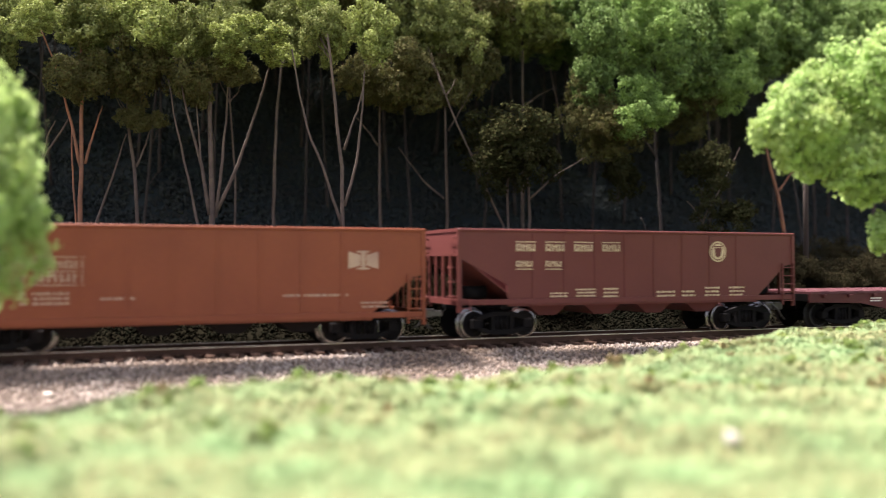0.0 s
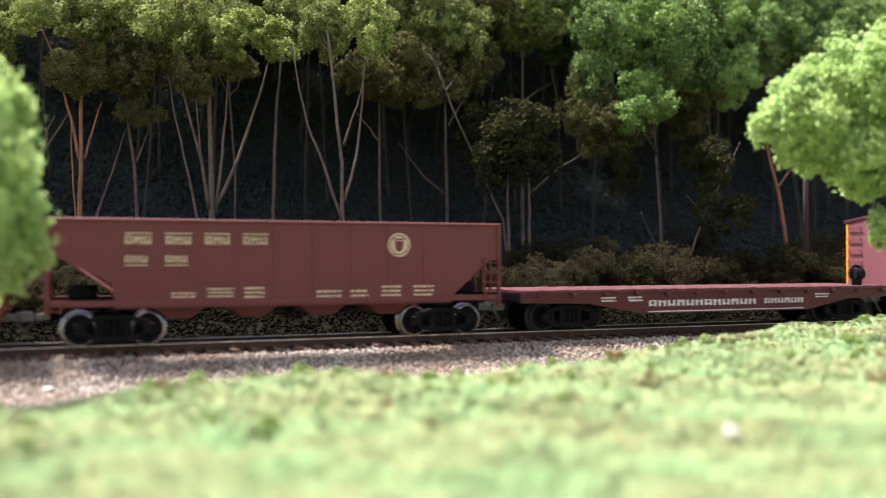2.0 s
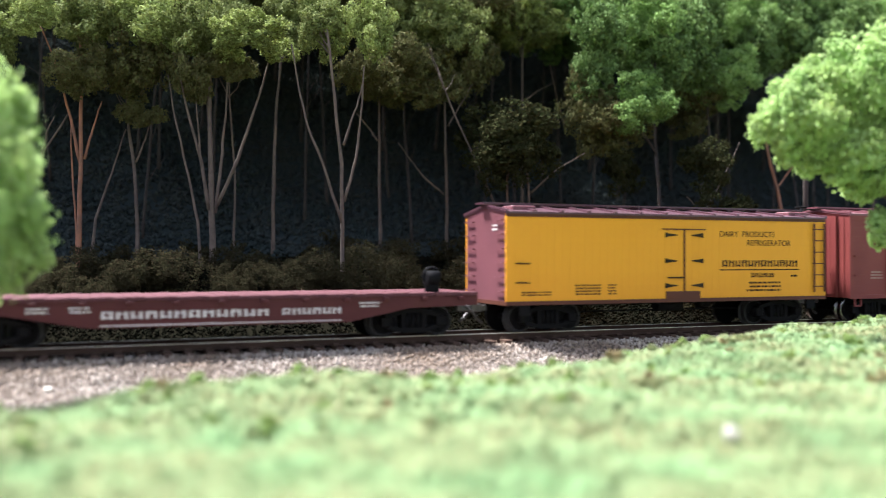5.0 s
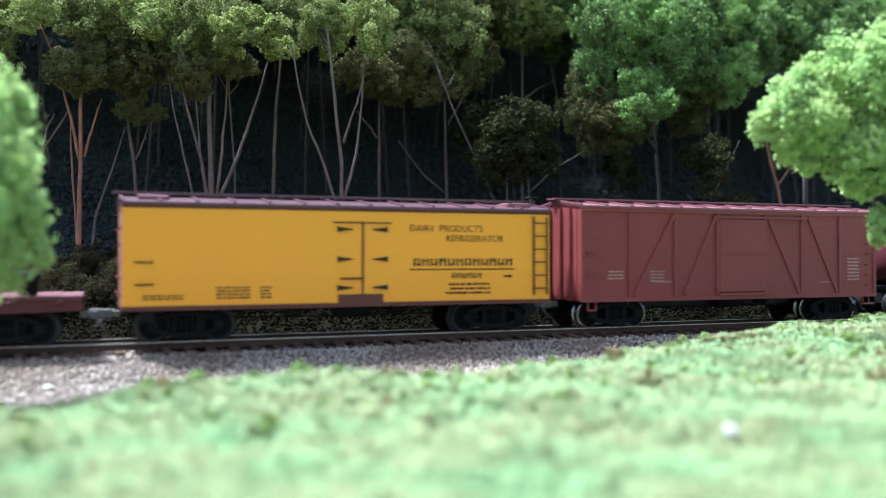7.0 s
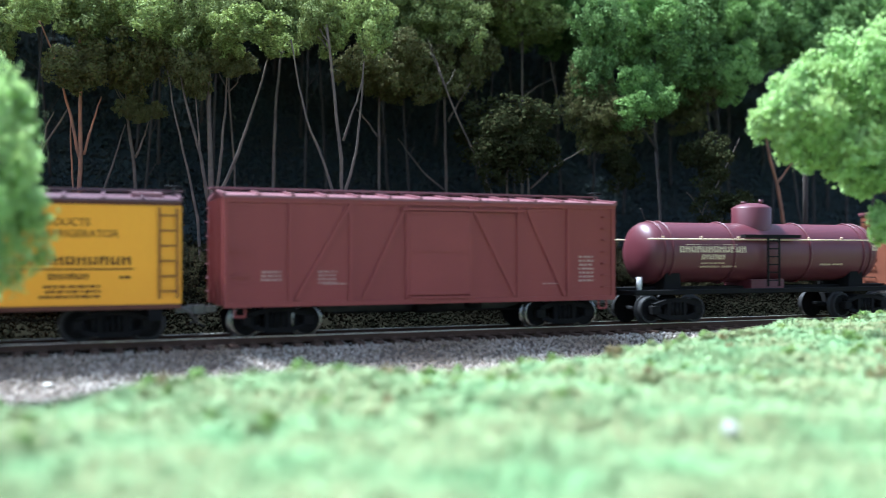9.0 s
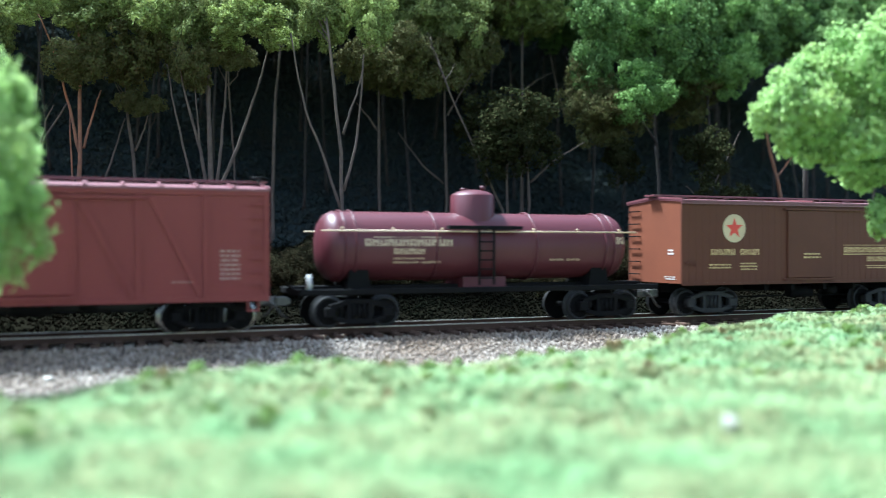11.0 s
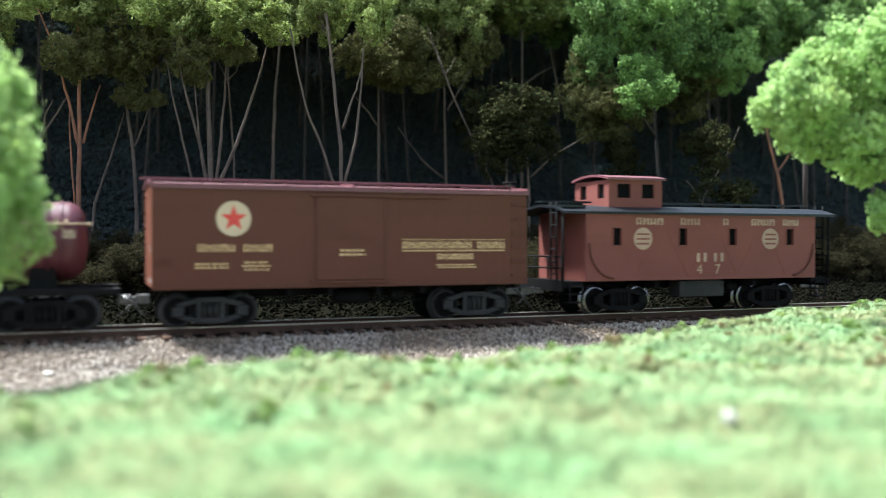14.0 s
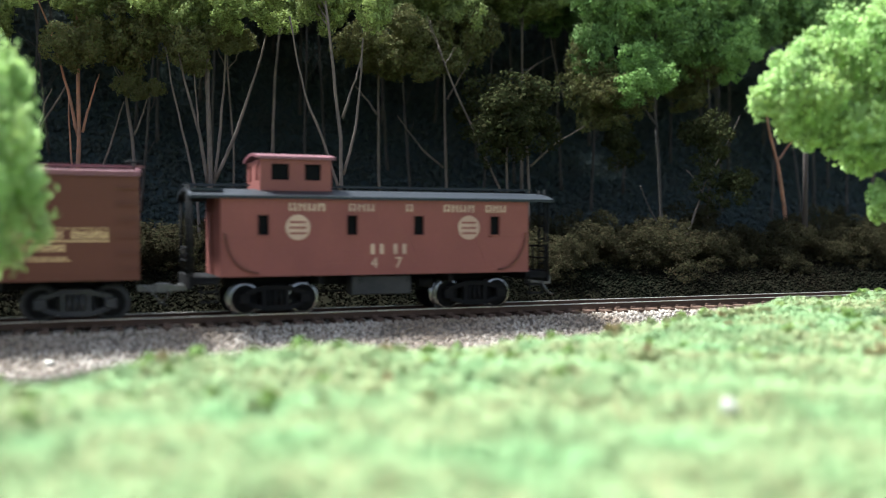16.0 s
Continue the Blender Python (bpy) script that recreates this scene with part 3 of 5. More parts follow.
# ---- open hoppers ----
def hopper(name, label, s_mm, L, mat, top, sill, decals, truck_off, left_cut, right_cut, bay):
    car = start_car(name, label, s_mm)
    h, rim = L / 2, top
    zb = sill + 2.2
    x0, x1 = -h + left_cut[0], h - right_cut[0]
    bm = bmesh.new()
    for s in (-1, 1):
        y = [c * S for c in sorted((s * 17.5, s * 16.8))]
        out = [(-h + 1.2, zb + 13.5), (x0, zb + 5), (x0 + .6, sill), (x1 - .6, sill), (x1, zb + .3), (h - 4.5, zb + 11), (h - 1.2, zb + 11.5), (h - 1.2, rim), (-h + 1.2, rim)]
        prism(bm, [(a * S, b * S) for a, b in out], *y)
    part("side_sheet", bm, mat, car)
    bm = bmesh.new()
    for s in (-1, 1):
        a, b = sorted((s * 17.1, s * 18.0))
        mm(bm, -h, h, a, b, rim - .7, rim + .4, bevel=.0003)
        mm(bm, -h, h, a, b, zb - 1.6, zb + .2, bevel=.0001)
        for x in (-h + .05, h - 1.45):
            mm(bm, x, x + 1.4, a + .06, b - .06, zb - 4, rim - .1)
    for x in (-h, h - .9):
        mm(bm, x, x + .9, -17.5, 17.5, rim - .7, rim + .4)
        mm(bm, x, x + .9, -17.5, 17.5, zb - 1.6, zb + .4)
    part("frame", bm, mat, car)
    for s, x in ((-1, -h + .3), (1, h - .9)):
        bm = bmesh.new()
        mm(bm, x, x + .6, -17, 17, rim - 8.5, rim - .7)
        part("end_sheet", bm, mat, car)
        bm = bmesh.new()
        for y in (-10, -3.4, 3.4, 10):
            mm(bm, x, x + .7, y - .6, y + .6, zb, rim - 8)
        part("end_post", bm, mat, car)
        bm = bmesh.new()
        xt, xb = s * (h - 1.0), s * (h - 24)
        vs = [bm.verts.new(c) for c in ((xt * S, -.0168, (rim - 8) * S), (xt * S, .0168, (rim - 8) * S), (xb * S, .0168, (sill + 1) * S), (xb * S, -.0168, (sill + 1) * S))]
        bm.faces.new(vs)
        r = bmesh.ops.extrude_face_region(bm, geom=bm.faces[:])
        bmesh.ops.translate(bm, vec=(0, 0, -.0006), verts=[v for v in r["geom"] if isinstance(v, bmesh.types.BMVert)])
        bmesh.ops.recalc_face_normals(bm, faces=bm.faces)
        part("slope_sheet", bm, mat, car)
    for k in range(4):
        bm = bmesh.new()
        xc = (k - 1.5) * 22
        out = [(xc - 10, sill + 1.5), (xc - 3.2, sill - bay[1]), (xc + 3.2, sill - bay[1]), (xc + 10, sill + 1.5)]
        prism(bm, [(a * S, b * S) for a, b in out], -.0105, .0105)
        # bay[0] is darker than the body: shade below the sill as colour
        part("hopper_bay", bm, bay[0], car)
    for k in range(1, 9):
        x = x0 + 4 + (x1 - x0 - 8) * (k - .5) / 8
        for s in (-1, 1):
            a, b = sorted((s * 17.5, s * 17.75))
            bm = bmesh.new()
            mm(bm, x - .55, x + .55, a, b, sill + .5, rim - .8)
            part("side_post", bm, mat, car)
    ladder(car, h - 6.2, h - 1.0, zb - 3.5, zb + 12, 5, mat)
    ladder(car, -h + .9, -h + 4.4, zb - 3.5, zb + 0, 2, mat)
    end_rungs(car, -h, 9, 16, zb + 1, rim - 3, 5, mat)
    end_rungs(car, -h, -16.5, -11, zb + 1, rim - 3, 5, mat)
    bm = bmesh.new()
    mm(bm, -h + 2, h - 2, -2.2, 2.2, zb - 3.4, zb - .8)
    for x in (-truck_off, truck_off):
        mm(bm, x - 1.6, x + 1.6, -15, 15, zb - 3.2, zb - .6)
    tube(bm, [(.056, -.008, .0155), (.064, -.008, .0155)], [.0022, .0022], 12)
    tube(bm, [(-.064, -.008, .0155), (-.056, -.008, .0155)], [.0022, .0022], 12)
    part("underframe", bm, M_BLACK, car, "black centre sill and brake cylinder")
    for nm, fn, m in decals:
        bm = bmesh.new()
        fn(bm)
        if nm == "lettering":
            list(lettering(bm, m, car))
        else:
            part(nm, bm, m, car)
    add_trucks(car, truck_off, True)
    add_couplers(car, h - 1)
    return car


def hopper_logo_cross(bm):
    x, z = 51, 26.2
    for s in (-1, 1):
        prism(bm, [((x + s * 1.0) * S, (z - 1.6) * S), ((x + s * 4.9) * S, (z - 2.7) * S), ((x + s * 4.9) * S, (z + 2.7) * S), ((x + s * 1.0) * S, (z + 1.6) * S)], -.01762, -.01770)
    mm(bm, x - .7, x + .7, -17.72, -17.6, z - 2.9, z + 2.9)
    mm(bm, x - 2, x + 2, -17.72, -17.6, z - 2.9, z - 2.3)
    mm(bm, x - 2, x + 2, -17.72, -17.6, z + 2.3, z + 2.9)


def orange_text(bm):
    letters(bm, -53, -31, 23.8, 26.0, [8], y=-17.64, rule=True)
    letters(bm, -51, -31, 20.0, 22.4, [6], y=-17.64, rule=True)
    small_print(bm, -49, -35, 13.5, 17.6, 3, y=-17.64, seed=2)
    small_print(bm, -27, -17, 14.6, 16.0, 1, y=-17.64, seed=3)
    small_print(bm, 25, 46, 14.8, 16.2, 1, y=-17.64, seed=4)
    small_print(bm, 50, 59, 11.2, 13.6, 2, y=-17.64, seed=5)
    mm(bm, -53, -31, -17.7, -17.58, 26.8, 27.1)


def tuscan_text(bm):
    y = -17.84
    for k, g in enumerate((3, 3, 3, 3)):
        letters(bm, -49 + k * 11.2, -41.4 + k * 11.2, 29.2, 31.6, [g], y=y)
        mm(bm, -49 + k * 11.2, -41.4 + k * 11.2, y - .05, y + .05, 32.2, 32.5)
    for k in range(2):
        letters(bm, -49 + k * 11.2, -42.5 + k * 11.2, 24.0, 26.0, [3], y=y, rule=True)
    small_print(bm, -36.5, -29, 13.6, 15.6, 2, y=y, seed=6)
    small_print(bm, -26, -18, 13.6, 16.8, 3, y=y, seed=7)
    small_print(bm, -15, -9, 13.2, 17, 3, y=y, seed=8)
    small_print(bm, 7, 15, 13.0, 15.8, 2, y=y, seed=9)
    small_print(bm, 18, 24, 13, 15.8, 2, y=y, seed=10)
    small_print(bm, 28, 35, 13, 17, 3, y=y, seed=11)
    small_print(bm, 39, 46, 13, 17, 3, y=y, seed=12)


def round_mark(x, z, r, y, inner):
    def fn(bm):
        disc(bm, x * S, z * S, r * S, y * S)
        if inner:
            disc(bm, x * S, z * S, r * .86 * S, (y - .03) * S, slot=1)
            disc(bm, x * S, z * S, r * .76 * S, (y - .06) * S, slot=0)
            prism(bm, [((x + a * r) * S, (z + b * r) * S) for a, b in ((-.45, .35), (.45, .35), (.3, -.4), (0, -.6), (-.3, -.4))], (y - .12) * S, (y - .07) * S, 1)
            mm(bm, x - .5 * r, x + .5 * r, y - .12, y - .07, z + .42 * r, z + .56 * r, slot=1)
    return fn


# last argument: bay colour, black here and dark maroon next, painting in underside shade
hopper("hopper_car", "orange-brown open hopper car with cream lettering and bright wheels", -432, 144, M_ORANGE, 35.9, 7.6,
       [("emblem", hopper_logo_cross, M_WORN), ("lettering", orange_text, M_WORN)], 53, (16.5, 0), (17.5, 0), (M_BLACK, 3.6))
hopper("hopper_car", "dark tuscan-red ribbed open hopper car with white lettering", -278.7, 140.4, M_TUSCAN, 36.2, 11.0,
       [("lettering", tuscan_text, M_LETTER), ("emblem", round_mark(34.2, 29.4, 3.75, -17.84, True), [M_LETTER, M_TUSCAN])], 51.5, (18.0, 0), (17.0, 0), (M_FLAT, 3.6))


# ---- flat car ----
def flat_car():
    car = start_car("flat_car", "empty maroon flat car with white lettering and brake wheel", -116.3)
    h = 84
    n = 56
    w = 2 * h / n
    for k in range(n):
        if k == 0:
            bm = bmesh.new()
            mm(bm, -h + .06, -h + w - .06, -17.6, 17.6, 13.4, 14.3)
            plank = part("plank", bm, M_DECK, car)
        else:
            share("plank", plank.data, car, (k * w * S, 0, .08 * (k % 3) * S))
    for s in (-1, 1):
        bm = bmesh.new()
        out = [(-h, 13.4), (-h, 10.2), (-58, 9.6), (-36, 5.7), (40, 5.7), (60, 9.6), (h, 10.2), (h, 13.4)]
        prism(bm, [(a * S, b * S) for a, b in out], *[c * S for c in sorted((s * 17.0, s * 16.0))])
        part("side_sill", bm, M_FLAT, car)
        bm = bmesh.new()
        for k in range(13):
            x = -h + 7 + k * 12.9
            mm(bm, x - 1.0, x + 1.0, *sorted((s * 17.0, s * 18.2)), 11.9, 13.2, bevel=.0002)
        part("stake_pocket", bm, M_FLAT, car)
    bm = bmesh.new()
    mm(bm, -h, h, -16, 16, 10.5, 13.3)
    mm(bm, -h + 6, h - 6, -3, 3, 7, 11)
    part("underframe", bm, M_BLACK, car, "black underframe")
    bm = bmesh.new()
    letters(bm, -33.5, 15, 8.2, 10.3, [12], y=-17.06)
    letters(bm, 18.5, 37.6, 8.4, 10.3, [6], y=-17.06)
    mm(bm, -33.5, 37.6, -17.12, -17.0, 6.2, 6.5)
    small_print(bm, -53, -47, 9.9, 12, 2, y=-17.06, seed=21)
    small_print(bm, -42, -36, 9.9, 12, 2, y=-17.06, seed=22)
    small_print(bm, 43, 50, 10, 12, 2, y=-17.06, seed=23)
    list(lettering(bm, M_WHITE, car))
    bm = bmesh.new()
    tube(bm, [(.0695, -.012, .0145), (.0695, -.012, .0195)], [.0007, .0007], 8)
    lathe = [(.0695 + .0028 * math.cos(a), -.012, .0195 + .0028 * math.sin(a)) for a in [2 * math.pi * k / 16 for k in range(17)]]
    tube(bm, lathe, [.0005] * 17, 6, cap=False)
    mm(bm, 67.0, 72.0, -13.2, -11.4, 14.2, 19.0, bevel=.0006)
    tube(bm, [(.0672, -.0123, .0190), (.0718, -.0123, .0190)], [.0024, .0024], 12)
    part("brake_wheel", bm, M_BLACK, car, "black brake wheel on its stand")
    add_trucks(car, 63, False)
    add_couplers(car, h - 1)


flat_car()


# ---- house cars ----
def house_roof(car, h, eave, rise, mat, over=0.9, ribs=12, walkway=True, hatch=True):
    bm = bmesh.new()
    for s in (-1, 1):
        y0 = s * (17.5 + over)
        v = [bm.verts.new(c) for c in ((-(h + .3) * S, y0 * S, eave * S), ((h + .3) * S, y0 * S, eave * S), ((h + .3) * S, 0, (eave + rise) * S), (-(h + .3) * S, 0, (eave + rise) * S))]
        bm.faces.new(v)
    bmesh.ops.remove_doubles(bm, verts=bm.verts, dist=1e-6)
    r = bmesh.ops.extrude_face_region(bm, geom=bm.faces[:])
    bmesh.ops.translate(bm, vec=(0, 0, .0007), verts=[v for v in r["geom"] if isinstance(v, bmesh.types.BMVert)])
    bmesh.ops.recalc_face_normals(bm, faces=bm.faces)
    part("roof", bm, mat, car)
    for k in range(ribs + 1):
        bm = bmesh.new()
        x = -h + 2 * h * k / ribs
        for s in (-1, 1):
            v = []
            for dx, dz in ((-.45, 0), (.45, 0), (.45, .75), (-.45, .75)):
                v.append([bm.verts.new(((x + dx) * S, s * (17.5 + over) * S, (eave + .6 + dz) * S)), bm.verts.new(((x + dx) * S, s * 2 * S, (eave + rise * .88 + .6 + dz) * S))])
            for i in range(4):
                a, b = v[i], v[(i + 1) % 4]
                bm.faces.new((a[0], b[0], b[1], a[1]))
            bm.faces.new([q[0] for q in v]); bm.faces.new([q[1] for q in v][::-1])
        bmesh.ops.recalc_face_normals(bm, faces=bm.faces)
        part("roof_rib", bm, mat, car)
    if walkway:
        bm = bmesh.new()
        for y in (-2.2, 0, 2.2):
            mm(bm, -h - 2.2, h + 2.2, y - .95, y + .95, eave + rise + 1.3, eave + rise + 1.9)
        for k in range(10):
            x = -h + 2 * h * (k + .5) / 10
            mm(bm, x - .4, x + .4, -3, 3, eave + rise - .2, eave + rise + 1.3)
        part("running_board", bm, mat, car, "worn wooden roof walkway")
    if hatch:
        bm = bmesh.new()
        tube(bm, [((h - 1) * S, -.006, (eave - 3) * S), ((h - 1) * S, -.006, (eave + rise + 2.6) * S)], [.0003, .0003], 6)
        tube(bm, [((h - 1) * S + .0022 * math.cos(a), -.006 + .0022 * math.sin(a), (eave + rise + 2.6) * S) for a in [2 * math.pi * k / 14 for k in range(15)]], [.0003] * 15, 6, cap=False)
        part("brake_wheel", bm, M_BLACK, car, "dark brake wheel above the roof end")


def body_shell(car, h, z0, z1, side, end, peak):
    bm = bmesh.new()
    for s in (-1, 1):
        mm(bm, -h, h, *sorted((s * 17.5, s * 16.5)), z0, z1, bevel=.00015)
    part("side", bm, side, car)
    for s in (-1, 1):
        bm = bmesh.new()
        a, b = sorted((s * (h - 1), s * (h - .1)))
        v = [[bm.verts.new((x * S, y * S, z * S)) for y, z in ((-16.5, z0), (16.5, z0), (16.5, z1), (0, z1 + peak), (-16.5, z1))] for x in (a, b)]
        bm.faces.new(v[0][::-1]); bm.faces.new(v[1])
        for i in range(5):
            bm.faces.new((v[0][i], v[0][(i + 1) % 5], v[1][(i + 1) % 5], v[1][i]))
        bmesh.ops.recalc_face_normals(bm, faces=bm.faces)
        part("end", bm, end, car)
    bm = bmesh.new()
    mm(bm, -h + 1, h - 1, -16.5, 16.5, z0, z0 + 1)
    part("car_floor", bm, M_BLACK, car)


def reefer():
    car = start_car("refrigerator_car", "yellow wooden refrigerator car with maroon roof and black hinges", 47.0)
    h, z0, z1 = 69, 10.9, 40.2
    body_shell(car, h, z0, z1, M_YELLOW, M_ROOFPINK, 3.0)
    house_roof(car, h, z1, 2.6, M_ROOFDARK, ribs=13)
    for x in (-h + 9, h - 9):
        for y in (-9, 9):
            bm = bmesh.new()
            mm(bm, x - 4.5, x + 4.5, y - 4, y + 4, z1 + 1.2, z1 + 3.0, bevel=.0003)
            part("roof_hatch", bm, M_ROOFPINK, car)
    bm = bmesh.new()
    mm(bm, -h - .1, h + .1, -17.8, 17.8, z0 - 1.2, z0 + .1)
    mm(bm, -h - .1, h + .1, -17.8, -17.5, z1 - 1.0, z1 + .1)
    part("sill", bm, M_BROWN, car, "dark brown sill and fascia")
    y = Y_SIDE
    for k in range(46):
        bm = bmesh.new()
        x = -h + 3.0 * k + .3
        mm(bm, x, x + 2.96, y - .05, y, z0 + .2, z1 - 1.1)
        if k == 0:
            board = part("board", bm, M_YELLOW, car)
        else:
            bm.free()
            share("board", board.data, car, (3.0 * k * S, 0, 0))
    bm = bmesh.new()
    mm(bm, -6.8, 12.2, y - .5, y - .05, 35.5, 35.9)
    mm(bm, 2.5, 3.1, y - .4, y - .05, 13.5, 35.7)
    part("door_edge", bm, M_BROWN, car)
    for sx in (-1, 1):
        for z in (33.6, 24.4, 15.6):
            bm = bmesh.new()
            xa = 2.8 + sx * 8.2
            prism(bm, [(xa * S, (z - .9) * S), (xa * S, (z + .9) * S), ((xa - sx * 1.2) * S, (z + .6) * S), ((xa - sx * 5) * S, (z + .15) * S), ((xa - sx * 5) * S, (z - .15) * S), ((xa - sx * 1.2) * S, (z - .6) * S)], (y - .5) * S, (y - .05) * S)
            part("hinge", bm, M_BLACKLETTER, car, "black strap hinge")
    bm = bmesh.new()
    mm(bm, -4.5, 2.6, y - .6, y - .05, 18.2, 18.7)
    part("door_bar", bm, M_BLACKLETTER, car)
    bm = bmesh.new()
    mm(bm, -5.2, 9.6, y - .35, y - .05, 11.0, 13.6)
    part("door_plate", bm, M_BROWN, car)
    for z in (23.4, 17.0):
        bm = bmesh.new()
        mm(bm, -h + 3.5, -h + 8.6, y - .8, y - .4, z, z + .4)
        mm(bm, -h + 3.5, -h + 3.9, y - .8, y, z, z + .4)
        mm(bm, -h + 8.2, -h + 8.6, y - .8, y, z, z + .4)
        part("grab_iron", bm, M_BLACKLETTER, car)
    ladder(car, h - 6.0, h - 1.0, 12.5, 38.5, 6, M_BROWN)
    end_rungs(car, -h, -16, -10, 14, 38, 6, M_ROOFPINK)
    end_rungs(car, -h, 9, 16, 14, 38, 6, M_ROOFPINK)
    yl = y - .12
    words("DAIRY  PRODUCTS", 3.0, 18.5, 33.2, yl, M_BLACKLETTER, car)
    words("REFRIGERATOR", 3.0, 31.0, 30.0, yl, M_BLACKLETTER, car)
    bm = bmesh.new()
    letters(bm, 19.5, 55.5, 22.2, 24.6, [12], y=yl)
    mm(bm, 18.5, 56, yl - .05, yl + .05, 20.9, 21.3)
    letters(bm, 33, 44, 18.2, 19.9, [6], y=yl)
    small_print(bm, 31, 47, 12.8, 17, 3, y=yl, seed=31)
    small_print(bm, 52, 55, 18, 19.5, 1, y=yl, seed=32)
    small_print(bm, -43, -32.5, 12.6, 16.6, 4, y=yl, seed=33)
    small_print(bm, -29.5, -26, 12.6, 16.6, 4, y=yl, seed=34)
    small_print(bm, -64, -52, 12.6, 14.4, 2, y=yl, seed=35)
    list(lettering(bm, M_BLACKLETTER, car))
    bm = bmesh.new()
    small_print(bm, 0, 5, 0, 2.6, 2, y=0, seed=36)
    for o in lettering(bm, M_WHITE, car):
        o.rotation_euler, o.location = (0, 0, -math.pi / 2), (-h * S - .00005, -.006, .0345)
    brake_gear(car, 62)
    for s in (-1, 1):
        bm = bmesh.new()
        mm(bm, s * 62 - 2, s * 62 + 2, -17.4, -16.6, 6.2, 9.8)
        part("step", bm, M_BLACK, car)
    add_trucks(car, 50.5, False)
    add_couplers(car, h)


reefer()


def boxcar():
    car = start_car("box_car", "red single-sheathed wooden boxcar with diagonal braces", 196.2)
    h, z0, z1 = 67.7, 9.9, 42.0
    body_shell(car, h, z0, z1, M_BOXRED, M_BOXRED, 2.6)
    house_roof(car, h, z1, 2.2, M_ROOFPINK, ribs=13)
    y = Y_SIDE
    n = 17
    hb = (z1 - z0 - 2.2) / n
    for sec, (a, b) in enumerate(((-h + .6, -9.8), (12.5, h - .6))):
        bm = bmesh.new()
        mm(bm, a, b, y - .14, y, z0 + 1.1, z0 + 1.1 + hb - .09)
        first = part("board", bm, M_BOXRED, car)
        for k in range(1, n):
            share("board", first.data, car, (0, 0, k * hb * S))
    bm = bmesh.new()
    mm(bm, -h - .15, -h, -15, -11.55, z0 + 1, z1 - .4)
    first = part("end_board", bm, M_BOXRED, car)
    for k in range(1, 9):
        share("end_board", first.data, car, (0, k * 3.6 * S, 0))
    for yy in (-11, -4, 4, 11):
        bm = bmesh.new()
        mm(bm, -h - 1.2, -h, yy - .7, yy + .7, z0, z1)
        part("end_post", bm, M_BOXRED, car)
    for p, q in (((-29, 40), (-46, 11.5)), ((-10.5, 40), (-24.5, 11.5)), ((13.5, 40), (28.8, 11.5)), ((33.4, 40), (47.6, 11.5)),
                 ((-47.7, 40.8), (-47.7, 11)), ((-28.5, 40.8), (-28.5, 11)), ((-9.8, 40.8), (-9.8, 11)), ((12.4, 40.8), (12.4, 11)), ((30, 40.8), (30, 11)), ((49, 40.8), (49, 11))):
        bm = bmesh.new()
        bar(bm, (p[0] * S, p[1] * S), (q[0] * S, q[1] * S), .0014, ((y - .75) * S, (y - .15) * S))
        part("brace", bm, M_BOXRED, car)
    bm = bmesh.new()
    mm(bm, -h - .1, h + .1, y - .6, y + .1, z0 - .4, z0 + 1.1)
    mm(bm, -h - .1, h + .1, y - .6, y + .1, z1 - 1.3, z1 + .2)
    for s in (-1, 1):
        mm(bm, *sorted((s * (h - 1.4), s * (h + .05))), y - .52, y + .05, z0, z1)
    part("side_frame", bm, M_BOXRED, car)
    bm = bmesh.new()
    mm(bm, -9.2, 11.8, y - 1.0, y - .1, z0 + 2.2, z1 - 3.4, bevel=.0002)
    door = part("door", bm, M_BOXRED, car, "closed red plank sliding door")
    for z in (12.4, 26.0, 38.0):
        bm = bmesh.new()
        mm(bm, -9.2, 11.8, y - 1.25, y - .9, z, z + .7)
        part("batten", bm, M_BOXRED, door)
    bm = bmesh.new()
    mm(bm, -9.5, 13, y - 1.5, y - .5, z0 + 1.2, z0 + 2.0)
    part("door_track", bm, M_BOXRED, car)
    bm = bmesh.new()
    mm(bm, -12, 32, y - 1.3, y - .3, z1 - 2.9, z1 - 2.2)
    part("door_track", bm, M_BOXRED, car)
    for z in (26, 18.5):
        bm = bmesh.new()
        mm(bm, -h + 2, -h + 7, y - 1.1, y - .7, z, z + .4)
        mm(bm, -h + 2, -h + 2.4, y - 1.1, y, z, z + .4)
        mm(bm, -h + 6.6, -h + 7, y - 1.1, y, z, z + .4)
        part("grab_iron", bm, M_BOXRED, car)
    ladder(car, h - 5.4, h - 1.4, 12, 40, 7, M_BOXRED, y=Y_SIDE - 1.0, rails=False)
    end_rungs(car, -h - .2, 10, 16.5, 13, 40, 7, M_ROOFPINK)
    yl = y - .24
    bm = bmesh.new()
    small_print(bm, -57, -50.5, 17, 20.5, 3, y=yl, seed=41)
    small_print(bm, -39.5, -33, 16, 20.5, 4, y=yl, seed=42)
    small_print(bm, -37.5, -30, 15.8, 16.6, 1, y=yl, seed=45)
    small_print(bm, 53, 59, 15.6, 25, 7, y=yl, seed=43)
    small_print(bm, 39, 45, 15, 15.8, 1, y=yl, seed=44)
    list(lettering(bm, M_FADED, car))
    brake_gear(car, 62)
    bm = bmesh.new()
    out = [(-44, 9.6), (-30, 6.4), (30, 6.4), (44, 9.6)]
    prism(bm, [(a * S, b * S) for a, b in out], -.004, -.003)
    part("centre_sill", bm, M_GREYFRAME, car)
    for s in (-1, 1):
        bm = bmesh.new()
        mm(bm, s * 63 - 1.8, s * 63 + 1.8, -17.4, -16.8, 6.4, 7.0)
